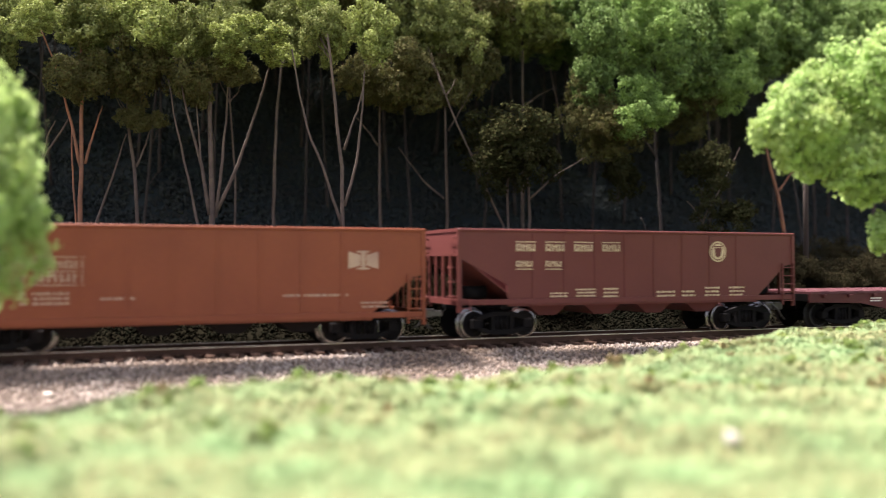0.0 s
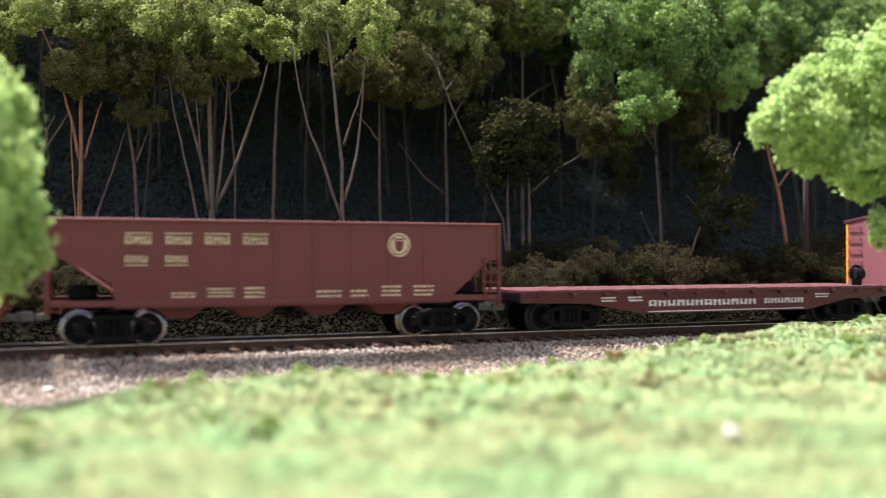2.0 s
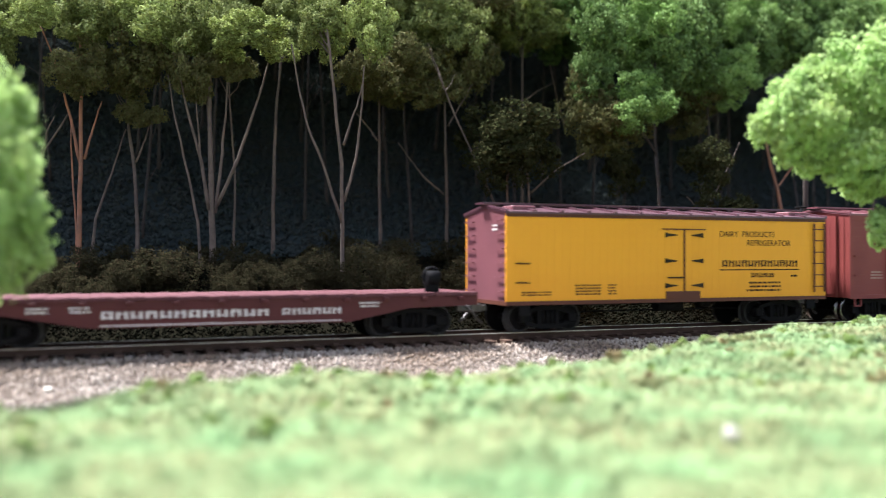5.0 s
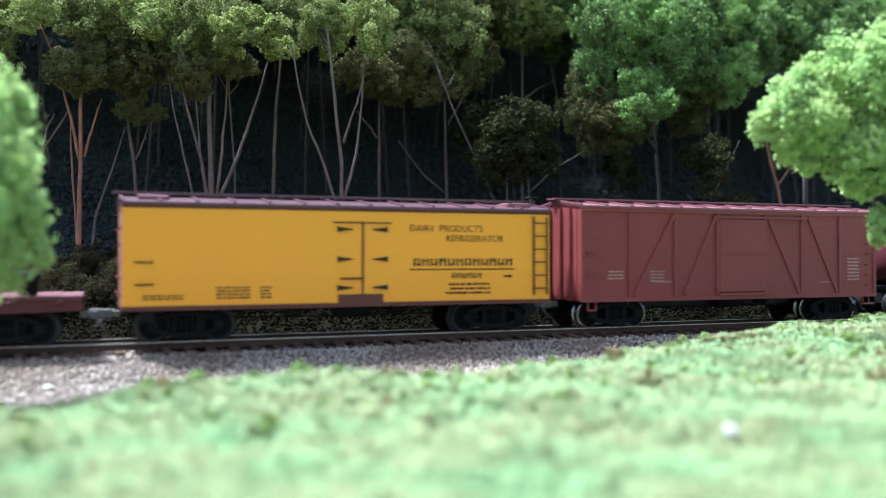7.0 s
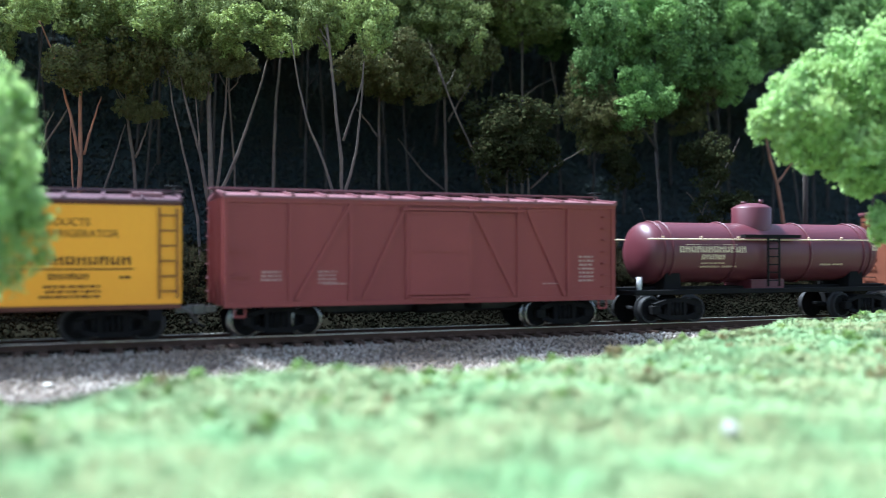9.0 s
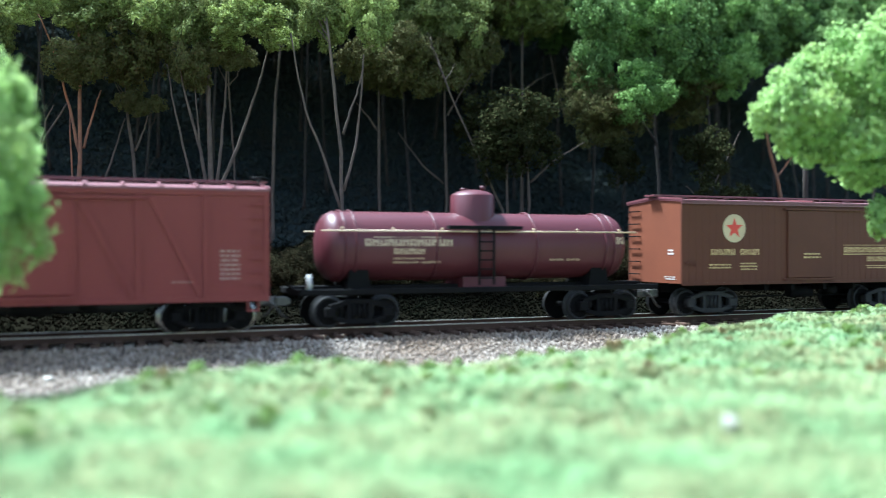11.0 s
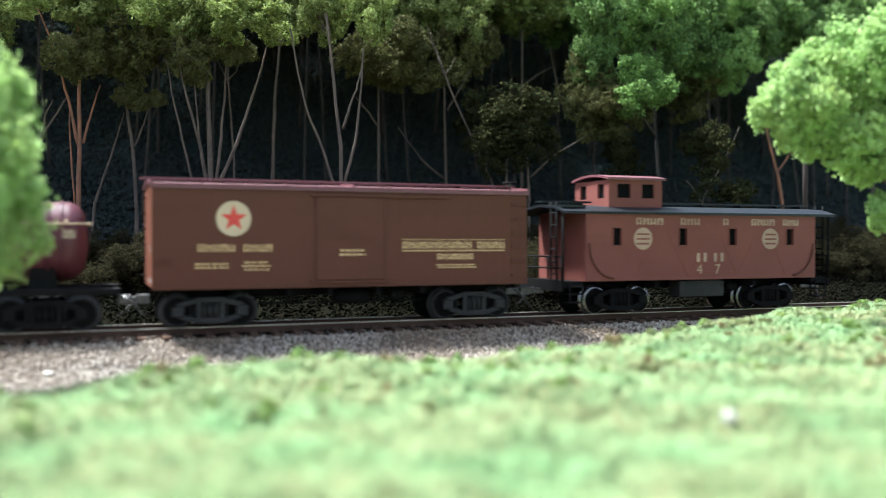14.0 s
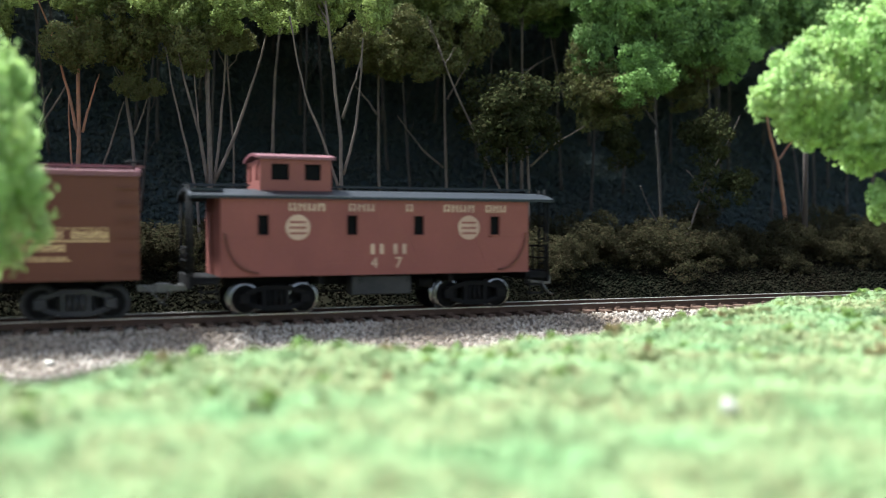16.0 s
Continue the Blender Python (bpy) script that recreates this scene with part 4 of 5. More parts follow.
        mm(bm, s * 63 - 1.8, s * 63 - 1.3, -17.4, -16.8, 6.4, 10)
        mm(bm, s * 63 + 1.3, s * 63 + 1.8, -17.4, -16.8, 6.4, 10)
        part("step", bm, M_BOXRED, car)
    add_trucks(car, 50.5, True)
    add_couplers(car, h)


boxcar()


# ---- tank car ----
def tank_car():
    car = start_car("tank_car", "glossy maroon tank car with dome on black frame", 340.0)
    r, zc, h = 11.4, 25.8, 57.5
    bm = bmesh.new()
    n = 40
    prof = [(-h, 0), (-h + .3, 4), (-h + 1.2, 8), (-h + 3, 10.4), (-h + 5, r), (-h + 5.6, r), (-30, r), (0, r), (30, r), (h - 5.6, r), (h - 5, r), (h - 3, 10.4), (h - 1.2, 8), (h - .3, 4), (h, 0)]
    rings = [[bm.verts.new((x * S, rr * S * math.cos(2 * math.pi * k / n), (zc + rr * math.sin(2 * math.pi * k / n)) * S)) for k in range(n)] for x, rr in prof]
    for a, b in zip(rings, rings[1:]):
        for k in range(n):
            bm.faces.new((a[k], a[(k + 1) % n], b[(k + 1) % n], b[k])).smooth = True
    bmesh.ops.remove_doubles(bm, verts=bm.verts, dist=1e-7)
    bmesh.ops.recalc_face_normals(bm, faces=bm.faces)
    part("tank", bm, M_TANK, car)
    bm = bmesh.new()
    n = 32
    prof = [(7.7, zc + 6), (7.7, 43.2), (7.4, 43.5), (5.5, 44.6), (2.5, 45.2), (.01, 45.3)]
    rings = [[bm.verts.new((-1.2 * S + rr * S * math.cos(2 * math.pi * k / n), rr * S * math.sin(2 * math.pi * k / n), z * S)) for k in range(n)] for rr, z in prof]
    for a, b in zip(rings, rings[1:]):
        for k in range(n):
            bm.faces.new((a[k], a[(k + 1) % n], b[(k + 1) % n], b[k])).smooth = True
    bmesh.ops.recalc_face_normals(bm, faces=bm.faces)
    part("dome", bm, M_TANK, car)
    bm = bmesh.new()
    tube(bm, [(.0018, -.002, .0450), (.0018, -.002, .0466)], [.0008, .0008], 10)
    tube(bm, [(-.004, .001, .0448), (-.004, .001, .0458)], [.0012, .0012], 10)
    part("safety_valve", bm, M_TANK, car)
    for x in (-46.5, 46.5, -50, 50, -18.6, 18.6):
        bm = bmesh.new()
        ring = [(x * S, (r + .25) * S * math.cos(a), (zc + (r + .25) * math.sin(a)) * S) for a in [2 * math.pi * k / 32 for k in range(33)]]
        tube(bm, ring, [.0004] * 33, 6, cap=False)
        part("tank_band", bm, M_TANK, car)
    for s in (-1, 1):
        bm = bmesh.new()
        tube(bm, [(-(h + 1) * S, s * .0123, .0307), ((h + 1) * S, s * .0123, .0307)], [.00028, .00028], 6)
        for k in range(7):
            x = -h + 6 + k * (2 * h - 12) / 6
            tube(bm, [(x * S, s * .0100, .0307), (x * S, s * .0126, .0307)], [.0003, .0003], 6)
            tube(bm, [(x * S, s * .0116, .0312), (x * S, s * .0116, .0318)], [.0005, .0005], 6)
        part("handrail", bm, M_LETTER, car, "thin pale handrail along the tank")
    bm = bmesh.new()
    mm(bm, -15, 12, -13.2, -10.2, 31.4, 32.6)
    part("platform", bm, M_BLACK, car)
    bm = bmesh.new()
    for x in (-4.2, 1.2):
        mm(bm, x - .35, x + .35, -13.4, -12.8, 13, 32)
    for k in range(6):
        mm(bm, -4.2, 1.2, -13.3, -12.9, 15 + 3 * k, 15.5 + 3 * k)
    part("ladder", bm, M_BLACK, car)
    bm = bmesh.new()
    mm(bm, -66, 66, -3.5, 3.5, 10.2, 13)
    for s in (-1, 1):
        mm(bm, -66, 66, *sorted((s * 13.5, s * 15.2)), 10.6, 12.4, bevel=.0002)
    for x in (-66, -45, 0, 45, 64):
        mm(bm, x, x + 2, -15, 15, 10.6, 12.2)
    part("underframe", bm, M_BLACK, car)
    for x in (-45, 45):
        bm = bmesh.new()
        prism(bm, [((x - 4) * S, 12 * S), ((x + 4) * S, 12 * S), ((x + 3) * S, 19 * S), ((x - 3) * S, 19 * S)], -.0085, .0085)
        part("saddle", bm, M_BLACK, car)
    bm = bmesh.new()
    mm(bm, -8, 8, -8, 8, 12, 15.5)
    part("centre_anchor", bm, M_TANK, car)
    bm = bmesh.new()
    tube(bm, [(-.0625, -.0125, .012), (-.0625, -.0125, .017)], [.0009, .0009], 8)
    part("brake_post", bm, M_WHITE, car, "short white post")

    def curved(bm, x0, x1, z, hgt, groups):
        tmp = bmesh.new()
        letters(tmp, x0, x1, z, z + hgt, groups, y=0)
        for v in tmp.verts:
            dz = v.co.z / S - zc
            v.co.y = -(math.sqrt(max(0.0, r * r - dz * dz)) + .07) * S + v.co.y
        me = bpy.data.meshes.new("tmp"); tmp.to_mesh(me); tmp.free()
        bm.from_mesh(me); bpy.data.meshes.remove(me)
    bm = bmesh.new()
    curved(bm, -44, -13, 25.8, 2.3, [12])
    curved(bm, -34, -23, 23.2, 1.9, [6])
    curved(bm, -34, -23, 21.6, .5, [9])
    curved(bm, -34, -17, 20.2, .7, [8, 6])
    curved(bm, -44, -13, 28.6, .25, [1])
    curved(bm, 24, 36, 20.8, .7, [5, 5])
    curved(bm, 50.5, 54, 26.5, 2.5, [3])
    list(lettering(bm, M_LETTER, car))
    add_trucks(car, 46, False)
    add_couplers(car, 66)


tank_car()


# ---- 36-foot boxcar ----
def star_car():
    car = start_car("box_car", "brown boxcar with red star emblem and gold lettering", 475.3)
    h, z0, z1 = 60.8, 12.3, 42.0
    body_shell(car, h, z0, z1, M_BROWN, M_BROWNEND, 1.8)
    house_roof(car, h, z1 - .2, 1.4, M_ROOFPINK, ribs=2, walkway=True, over=.7)
    y = Y_SIDE
    bm = bmesh.new()
    mm(bm, -h - .3, h + .3, y - .75, y - .05, z1 - .9, z1 - .3)
    part("eave_strip", bm, M_ROOFPINK, car)
    bm = bmesh.new()
    mm(bm, -h, h, y - .3, y - .05, z0 - .6, z0 + .3)
    part("sill", bm, M_BROWN, car)
    for k in range(40):
        x = -h + 3.04 * k
        if k == 0:
            bm = bmesh.new()
            mm(bm, x + .08, x + 2.96, y - .06, y, z0 + .4, z1 - 1)
            b0 = part("board", bm, M_BROWN, car)
        else:
            share("board", b0.data, car, (3.04 * k * S, 0, 0))
    bm = bmesh.new()
    mm(bm, -12.3, 9.7, y - .8, y - .06, z0 + 1.5, z1 - 2.6, bevel=.0002)
    door = part("door", bm, M_BROWN, car, "closed brown sliding door")
    bm = bmesh.new()
    mm(bm, -12.3, 9.7, y - 1.0, y - .7, 26.4, 26.9)
    part("batten", bm, M_BROWN, door)
    bm = bmesh.new()
    mm(bm, -14, 10.5, y - 1.2, y - .2, z0 + .7, z0 + 1.4)
    part("door_track", bm, M_BROWN, car)
    bm = bmesh.new()
    mm(bm, -14, 32, y - 1.2, y - .2, z1 - 2.5, z1 - 1.9)
    part("door_track", bm, M_BROWN, car)
    for k in range(6):
        bm = bmesh.new()
        z = 14.5 + k * 4.6
        mm(bm, h - 6, h - .8, y - .9, y - .5, z, z + .4)
        mm(bm, h - 6, h - 5.6, y - .9, y, z, z + .4)
        mm(bm, h - 1.2, h - .8, y - .9, y, z, z + .4)
        part("grab_iron", bm, M_BROWN, car)
    end_rungs(car, -h, 9, 16, 15, 39, 6, M_BLACK)
    bm = bmesh.new()
    mm(bm, -h + 1.5, -h + 6.5, y - .9, y - .5, 19.5, 19.9)
    mm(bm, -h + 1.5, -h + 1.9, y - .9, y, 19.5, 19.9)
    part("grab_iron", bm, M_BROWN, car)
    yl = y - .14
    bm = bmesh.new()
    xs, zs = -37.3, 32.4
    disc(bm, xs * S, zs * S, 5.2 * S, yl * S, 36, 0)
    prism(bm, [((xs + rr * math.sin(a)) * S, (zs + rr * math.cos(a)) * S) for rr, a in [((4.0, 1.6)[k % 2], k * math.pi / 5) for k in range(10)]], (yl - .10) * S, (yl - .04) * S, 1)
    part("emblem", bm, [M_LETTER, M_STAR], car, "cream disc with a red star")
    bm = bmesh.new()
    letters(bm, -48, -25.5, 22.6, 24.8, [5, 4], y=yl)
    small_print(bm, -49, -39, 17.5, 19.6, 2, y=yl, seed=51)
    small_print(bm, -35, -26.5, 16.8, 20, 3, y=yl, seed=52)
    small_print(bm, -5.5, 3.5, 21.0, 23.6, 2, y=yl - .85, seed=53)
    letters(bm, 16, 52.5, 23.4, 25.6, [12, 5], y=yl)
    mm(bm, 16, 52.5, yl - .05, yl + .05, 22.6, 22.95)
    mm(bm, 16, 52.5, yl - .05, yl + .05, 26.2, 26.4)
    letters(bm, 28, 41, 19.9, 21.8, [7], y=yl)
    small_print(bm, 27, 42, 17, 18.6, 2, y=yl, seed=54)
    list(lettering(bm, M_GOLD, car))
    bm = bmesh.new()
    small_print(bm, 0, 4, 0, 2.4, 2, y=0, seed=55)
    small_print(bm, -2, 5, -9, -7.5, 2, y=0, seed=56)
    for o in lettering(bm, M_WHITE, car):
        o.rotation_euler, o.location = (0, 0, -math.pi / 2), (-h * S - .00005, -.009, .0225)
    brake_gear(car, 56)
    add_trucks(car, 43.5, False, grey=True)
    add_couplers(car, h)


star_car()


# ---- caboose ----
def caboose():
    car = start_car("caboose", "faded red wooden caboose with cupola and black roof", 610.2)
    h, z0, z1 = 51.2, 12.0, 35.4
    wx = (-38.5, -10.6, 11.7, 38.7)
    # sides with real window openings
    for s in (-1, 1):
        bm = bmesh.new()
        xs = [-h] + [c for x in wx for c in (x - 1.8, x + 1.8)] + [h]
        zs = [z0, 24.4, 30.4, z1]
        grid = [[bm.verts.new((x * S, s * .0175, z * S)) for z in zs] for x in xs]
        for i in range(len(xs) - 1):
            for k in range(3):
                if not (i % 2 and k == 1):
                    bm.faces.new((grid[i][k], grid[i + 1][k], grid[i + 1][k + 1], grid[i][k + 1]))
        back = bmesh.ops.extrude_face_region(bm, geom=bm.faces[:])
        bmesh.ops.translate(bm, vec=(0, -s * .001, 0), verts=[v for v in back["geom"] if isinstance(v, bmesh.types.BMVert)])
        bmesh.ops.recalc_face_normals(bm, faces=bm.faces)
        part("side", bm, M_CABOOSE, car)
    n = 16
    hb = (z1 - z0) / n
    y = Y_SIDE
    for k in range(n):
        z = z0 + k * hb
        cuts = [-h, h]
        if z + hb > 24.4 and z < 30.4:
            cuts = [-h] + [c for x in wx for c in (x - 2.0, x + 2.0)] + [h]
        for i in range(0, len(cuts), 2):
            bm = bmesh.new()
            mm(bm, cuts[i], cuts[i + 1], y - .16, y, z + .07, z + hb - .07)
            part("board", bm, M_CABOOSE, car)
    for x in wx:
        bm = bmesh.new()
        for dx in (-2.1, 1.7):
            mm(bm, x + dx, x + dx + .4, y - .4, y, 24.0, 30.8)
        mm(bm, x - 2.1, x + 2.1, y - .4, y, 30.4, 30.8)
        mm(bm, x - 2.1, x + 2.1, y - .5, y, 24.0, 24.4)
        part("window_frame", bm, M_CABOOSE, car)
    for s in (-1, 1):
        bm = bmesh.new()
        a, b = sorted((s * (h - 1), s * h))
        mm(bm, a, b, -16.5, -3, z0, z1 + 1)
        mm(bm, a, b, 3, 16.5, z0, z1 + 1)
        mm(bm, a, b, -3, 3, 31, z1 + 1)
        part("end", bm, M_CABOOSE, car)
        bm = bmesh.new()
        mm(bm, *sorted((s * (h - .8), s * (h - .4))), -3, 3, z0, 31)
        part("door", bm, M_CABOOSE, car)
    bm = bmesh.new()
    mm(bm, -h + 1, h - 1, -16.5, 16.5, z0, z0 + .8)
    part("car_floor", bm, M_BLACK, car)
    bm = bmesh.new()
    L = 60.5
    sec = [(-18.6, z1 - .2), (-12, z1 + 1.6), (0, z1 + 2.6), (12, z1 + 1.6), (18.6, z1 - .2)]
    top = [[bm.verts.new((x * S, yy * S, (z + .9) * S)) for yy, z in sec] for x in (-L, L)]
    bot = [[bm.verts.new((x * S, yy * S, z * S)) for yy, z in sec] for x in (-L, L)]
    for i in range(4):
        bm.faces.new((top[0][i], top[1][i], top[1][i + 1], top[0][i + 1]))
        bm.faces.new((bot[0][i], bot[0][i + 1], bot[1][i + 1], bot[1][i]))
        for e in (0, 1):
            bm.faces.new((top[e][i], top[e][i + 1], bot[e][i + 1], bot[e][i]))
    for i in (0, 4):
        bm.faces.new((top[0][i], bot[0][i], bot[1][i], top[1][i]))
    bmesh.ops.recalc_face_normals(bm, faces=bm.faces)
    part("roof", bm, M_ROOFBLACK, car, "black curved roof with overhanging ends")
    bm = bmesh.new()
    for yy in (-1.8, 0, 1.8):
        mm(bm, -L, -40, yy - .8, yy + .8, z1 + 4.2, z1 + 4.8)
        mm(bm, -13, L, yy - .8, yy + .8, z1 + 4.2, z1 + 4.8)
    for x in (-58, -44, -8, 10, 28, 46, 58):
        mm(bm, x - .4, x + .4, -2.6, 2.6, z1 + 3, z1 + 4.2)
    part("running_board", bm, M_ROOFBLACK, car)
    bm = bmesh.new()
    mm(bm, -59.5, -50, -15.5, -5, z1 + 2.0, z1 + 2.9)
    part("roof_step", bm, M_ROOFBLACK, car)
    # cupola
    c0, c1, zc0, zc1 = -38.5, -15.8, z1 + 1.0, 47.6
    for s in (-1, 1):
        bm = bmesh.new()
        a, b = sorted((s * 12.0, s * 11.2))
        for x0, x1 in ((c0, c0 + 3.6), (c0 + 9.2, c1 - 8.6), (c1 - 3.4, c1)):
            mm(bm, x0, x1, a, b, 41.2, 46.2)
        mm(bm, c0, c1, a, b, zc0, 41.2)
        mm(bm, c0, c1, a, b, 46.2, zc1)
        part("cupola_side", bm, M_CABOOSE, car)
        bm = bmesh.new()
        xe = c0 + .1 if s < 0 else c1 - .9
        for y0, y1 in ((-11.2, -8.5), (-4, 4), (8.5, 11.2)):
            mm(bm, xe, xe + .8, y0, y1, 41.2, 46.2)
        mm(bm, xe, xe + .8, -11.2, 11.2, zc0, 41.2)
        mm(bm, xe, xe + .8, -11.2, 11.2, 46.2, zc1)
        part("cupola_end", bm, M_CABOOSE, car)
    # two added solid black blocks, so that the window openings look unlit
    bm = bmesh.new()
    mm(bm, c0 + 1.0, c1 - 1.0, -11.0, 11.0, zc0, zc1 - .2)
    part("interior", bm, M_INSIDEBLACK, car, "added black block that darkens the cupola windows")
    bm = bmesh.new()
    mm(bm, -h + 1.2, h - 1.2, -16.3, 16.3, z0 + .9, z1 - .2)
    part("interior", bm, M_INSIDEBLACK, car, "added black block that darkens the side windows")
    bm = bmesh.new()
    arch = [(yy * 1.3, zc1 + 1.5 * (1 - (yy / 10) ** 2)) for yy in (-10, -7, -3.5, 0, 3.5, 7, 10)]
    rings = [[bm.verts.new((x * S, yy * S, (z + up) * S)) for yy, z in (arch if up else arch[::-1])] for x in (c0 - 1, c1 + 1) for up in (.8, 0)]
    ends = [rings[0] + rings[1], rings[2] + rings[3]]
    bm.faces.new(ends[0]); bm.faces.new(ends[1][::-1])
    for k in range(14):
        bm.faces.new((ends[0][k], ends[0][(k + 1) % 14], ends[1][(k + 1) % 14], ends[1][k]))
    bmesh.ops.recalc_face_normals(bm, faces=bm.faces)
    part("cupola_roof", bm, M_ROOFPINK, car)
    # platforms, railings, ladders
    for s in (-1, 1):
        bm = bmesh.new()
        mm(bm, *sorted((s * h, s * (h + 8.6))), -15.5, 15.5, 9.8, 12.0)
        mm(bm, *sorted((s * (h + 8), s * (h + 9))), -16, 16, 8.6, 12.4)
        part("platform", bm, M_BLACK, car)
        bm = bmesh.new()
        for yy in (-15, -5, 5, 15):
            tube(bm, [(s * (h + 8.2) * S, yy * S, .012), (s * (h + 8.2) * S, yy * S, .0205)], [.0003, .0003], 6)
        for z in (16.5, 20.5):
            tube(bm, [(s * (h + 8.2) * S, -.015, z * S), (s * (h + 8.2) * S, .015, z * S)], [.0003, .0003], 6)
        for yy in (-16, 16):
            tube(bm, [(s * (h + 8.2) * S, yy * S, .012), (s * (h + 8.2) * S, yy * S, .0362)], [.00045, .00045], 6)
        part("railing", bm, M_BLACK, car)
        bm = bmesh.new()
        for yy in (-12.5, -8.5):
            tube(bm, [(s * (h + 8.8) * S, yy * S, .012), (s * (h + 8.8) * S, yy * S, .0395)], [.00035, .00035], 6)
        for k in range(6):
            tube(bm, [(s * (h + 8.8) * S, -.0125, (14.5 + 4.2 * k) * S), (s * (h + 8.8) * S, -.0085, (14.5 + 4.2 * k) * S)], [.0003, .0003], 6)
        part("ladder", bm, M_BLACK, car)
        bm = bmesh.new()
        for z in (4.5, 7.4, 10):
            mm(bm, *sorted((s * (h + .8), s * (h + 6))), -17, -12.5, z, z + .5)
        for x in (h + .8, h + 5.6):
            mm(bm, *sorted((s * x, s * (x + .4))), -17, -16.5, 4.5, 11.5)
        part("steps", bm, M_BLACK, car)
        bm = bmesh.new()
        pts = [(s * (h - 1.2 - 10 * (1 - math.cos(a))) * S, -.0181, (25 - 12 * math.sin(a)) * S) for a in [k * math.pi / 16 for k in range(9)]]
        tube(bm, pts, [.00035] * len(pts), 6)
        part("handrail", bm, M_BROWN, car)
    for p, q in (((-20, 34.5), (-31, 13)), ((-20, 34.5), (-8, 13)), ((3, 34.5), (-8, 13)), ((3, 34.5), (14, 13)), ((26, 34.5), (14, 13)), ((26, 34.5), (37, 13))):
        bm = bmesh.new()
        bar(bm, (p[0] * S, p[1] * S), (q[0] * S, q[1] * S), .0007, ((y - .28) * S, (y - .14) * S))
        part("brace", bm, M_CABOOSE, car)
    yl = y - .36
    for x in (-27.9, 29.2):
        bm = bmesh.new()
        disc(bm, x * S, .0267, 3.9 * S, yl * S, 28, 0)
        for k in range(3):
            mm(bm, x - 2.6, x + 2.6, yl - .06, yl - .02, 24.6 + 1.7 * k, 25.2 + 1.7 * k, slot=1)
        part("emblem", bm, [M_WORN, M_CABOOSE], car, "cream round emblem")
    bm = bmesh.new()
    letters(bm, -31, -19, 31.6, 34.0, [4], y=yl)
    letters(bm, -12, -3, 31.6, 34.0, [3], y=yl)
    letters(bm, 7, 10, 31.6, 34.0, [1], y=yl)
    letters(bm, 20, 31.5, 31.6, 34.0, [4], y=yl)
    letters(bm, 35, 43, 31.6, 34.0, [3], y=yl)
    for x in (-4.6, 3.0):
        for dx in (0, 3.0):
            mm(bm, x + dx, x + dx + 1.3, yl - .05, yl + .05, 18.4, 21.6)
    list(lettering(bm, M_WORN, car))
    words("4", 5.0, -4.6, 14.0, yl, M_WORN, car)
    words("7", 5.0, 3.4, 14.0, yl, M_WORN, car)
    bm = bmesh.new()
    mm(bm, -10, 10, -15, -8, 5.6, 11.6, bevel=.0003)
    part("battery_box", bm, M_GREYFRAME, car, "dark grey box under the floor")
    brake_gear(car, 48)
    add_trucks(car, 33.8, True, base=.0182)
    add_couplers(car, h + 8)


caboose()
build_track()


# ================= trees =================
_rng = np.random.default_rng(11)
CROWNS = {}
# lit and fresh crowns carry sunlight, olive and shade ones shade, in colour
for key, mat, lobes, n, size in (("oak", M_LEAF, 17, 13000, .044), ("oak2", M_LEAF, 15, 12500, .044), ("olive", M_LEAFOLIVESHADE, 17, 11500, .045),
                                 ("lit", M_LEAFLIT, 17, 13000, .043), ("fresh", M_LEAFLITGREEN, 17, 13000, .041), ("bright", M_LEAFBRIGHT, 17, 13000, .042), ("shade", M_LEAFOLIVESHADE, 16, 10500, .044),
                                 ("dark", M_LOWLEAFSHADE, 13, 5000, .056), ("shrub", M_SHRUB, 12, 9000, .032), ("shrub2", M_SHRUB, 11, 8600, .032)):
    _p, _d = crown_points(_rng, lobes, n)
    _p = _p + _rng.normal(0, .02, _p.shape)
    CROWNS[key] = scatter("crown", _p, size, mat, _rng, normals=_d)


def crown(parent, key, x, y, z, rx, ry, rz, turn=0.0):
    """A crown in the thing's space."""
    o = new("crown", CROWNS[key])
    o.parent = parent
    o.location, o.scale, o.rotation_euler = (x, y, z), (1.36 * rx, 1.36 * ry, 1.34 * rz), (0, 0, turn)
    return o


def limb_path(p, q, rng, wob):
    p, q = Vector(p), Vector(q)
    k = 7
    return [p.lerp(q, i / k) + Vector((rng.uniform(-wob, wob), rng.uniform(-wob, wob), 0)) * math.sin(math.pi * i / k) for i in range(k + 1)]


def along(pts, n):
    """n + 1 points along a line of (x, z) points, and how far each lies from its start, 0 to 1."""
    d = [0]
    for p, q in zip(pts, pts[1:]):
        d.append(d[-1] + math.hypot(q[0] - p[0], q[1] - p[1]))
    u = [d[-1] * k / n for k in range(n + 1)]
    return list(zip(np.interp(u, d, [p[0] for p in pts]), np.interp(u, d, [p[1] for p in pts])))


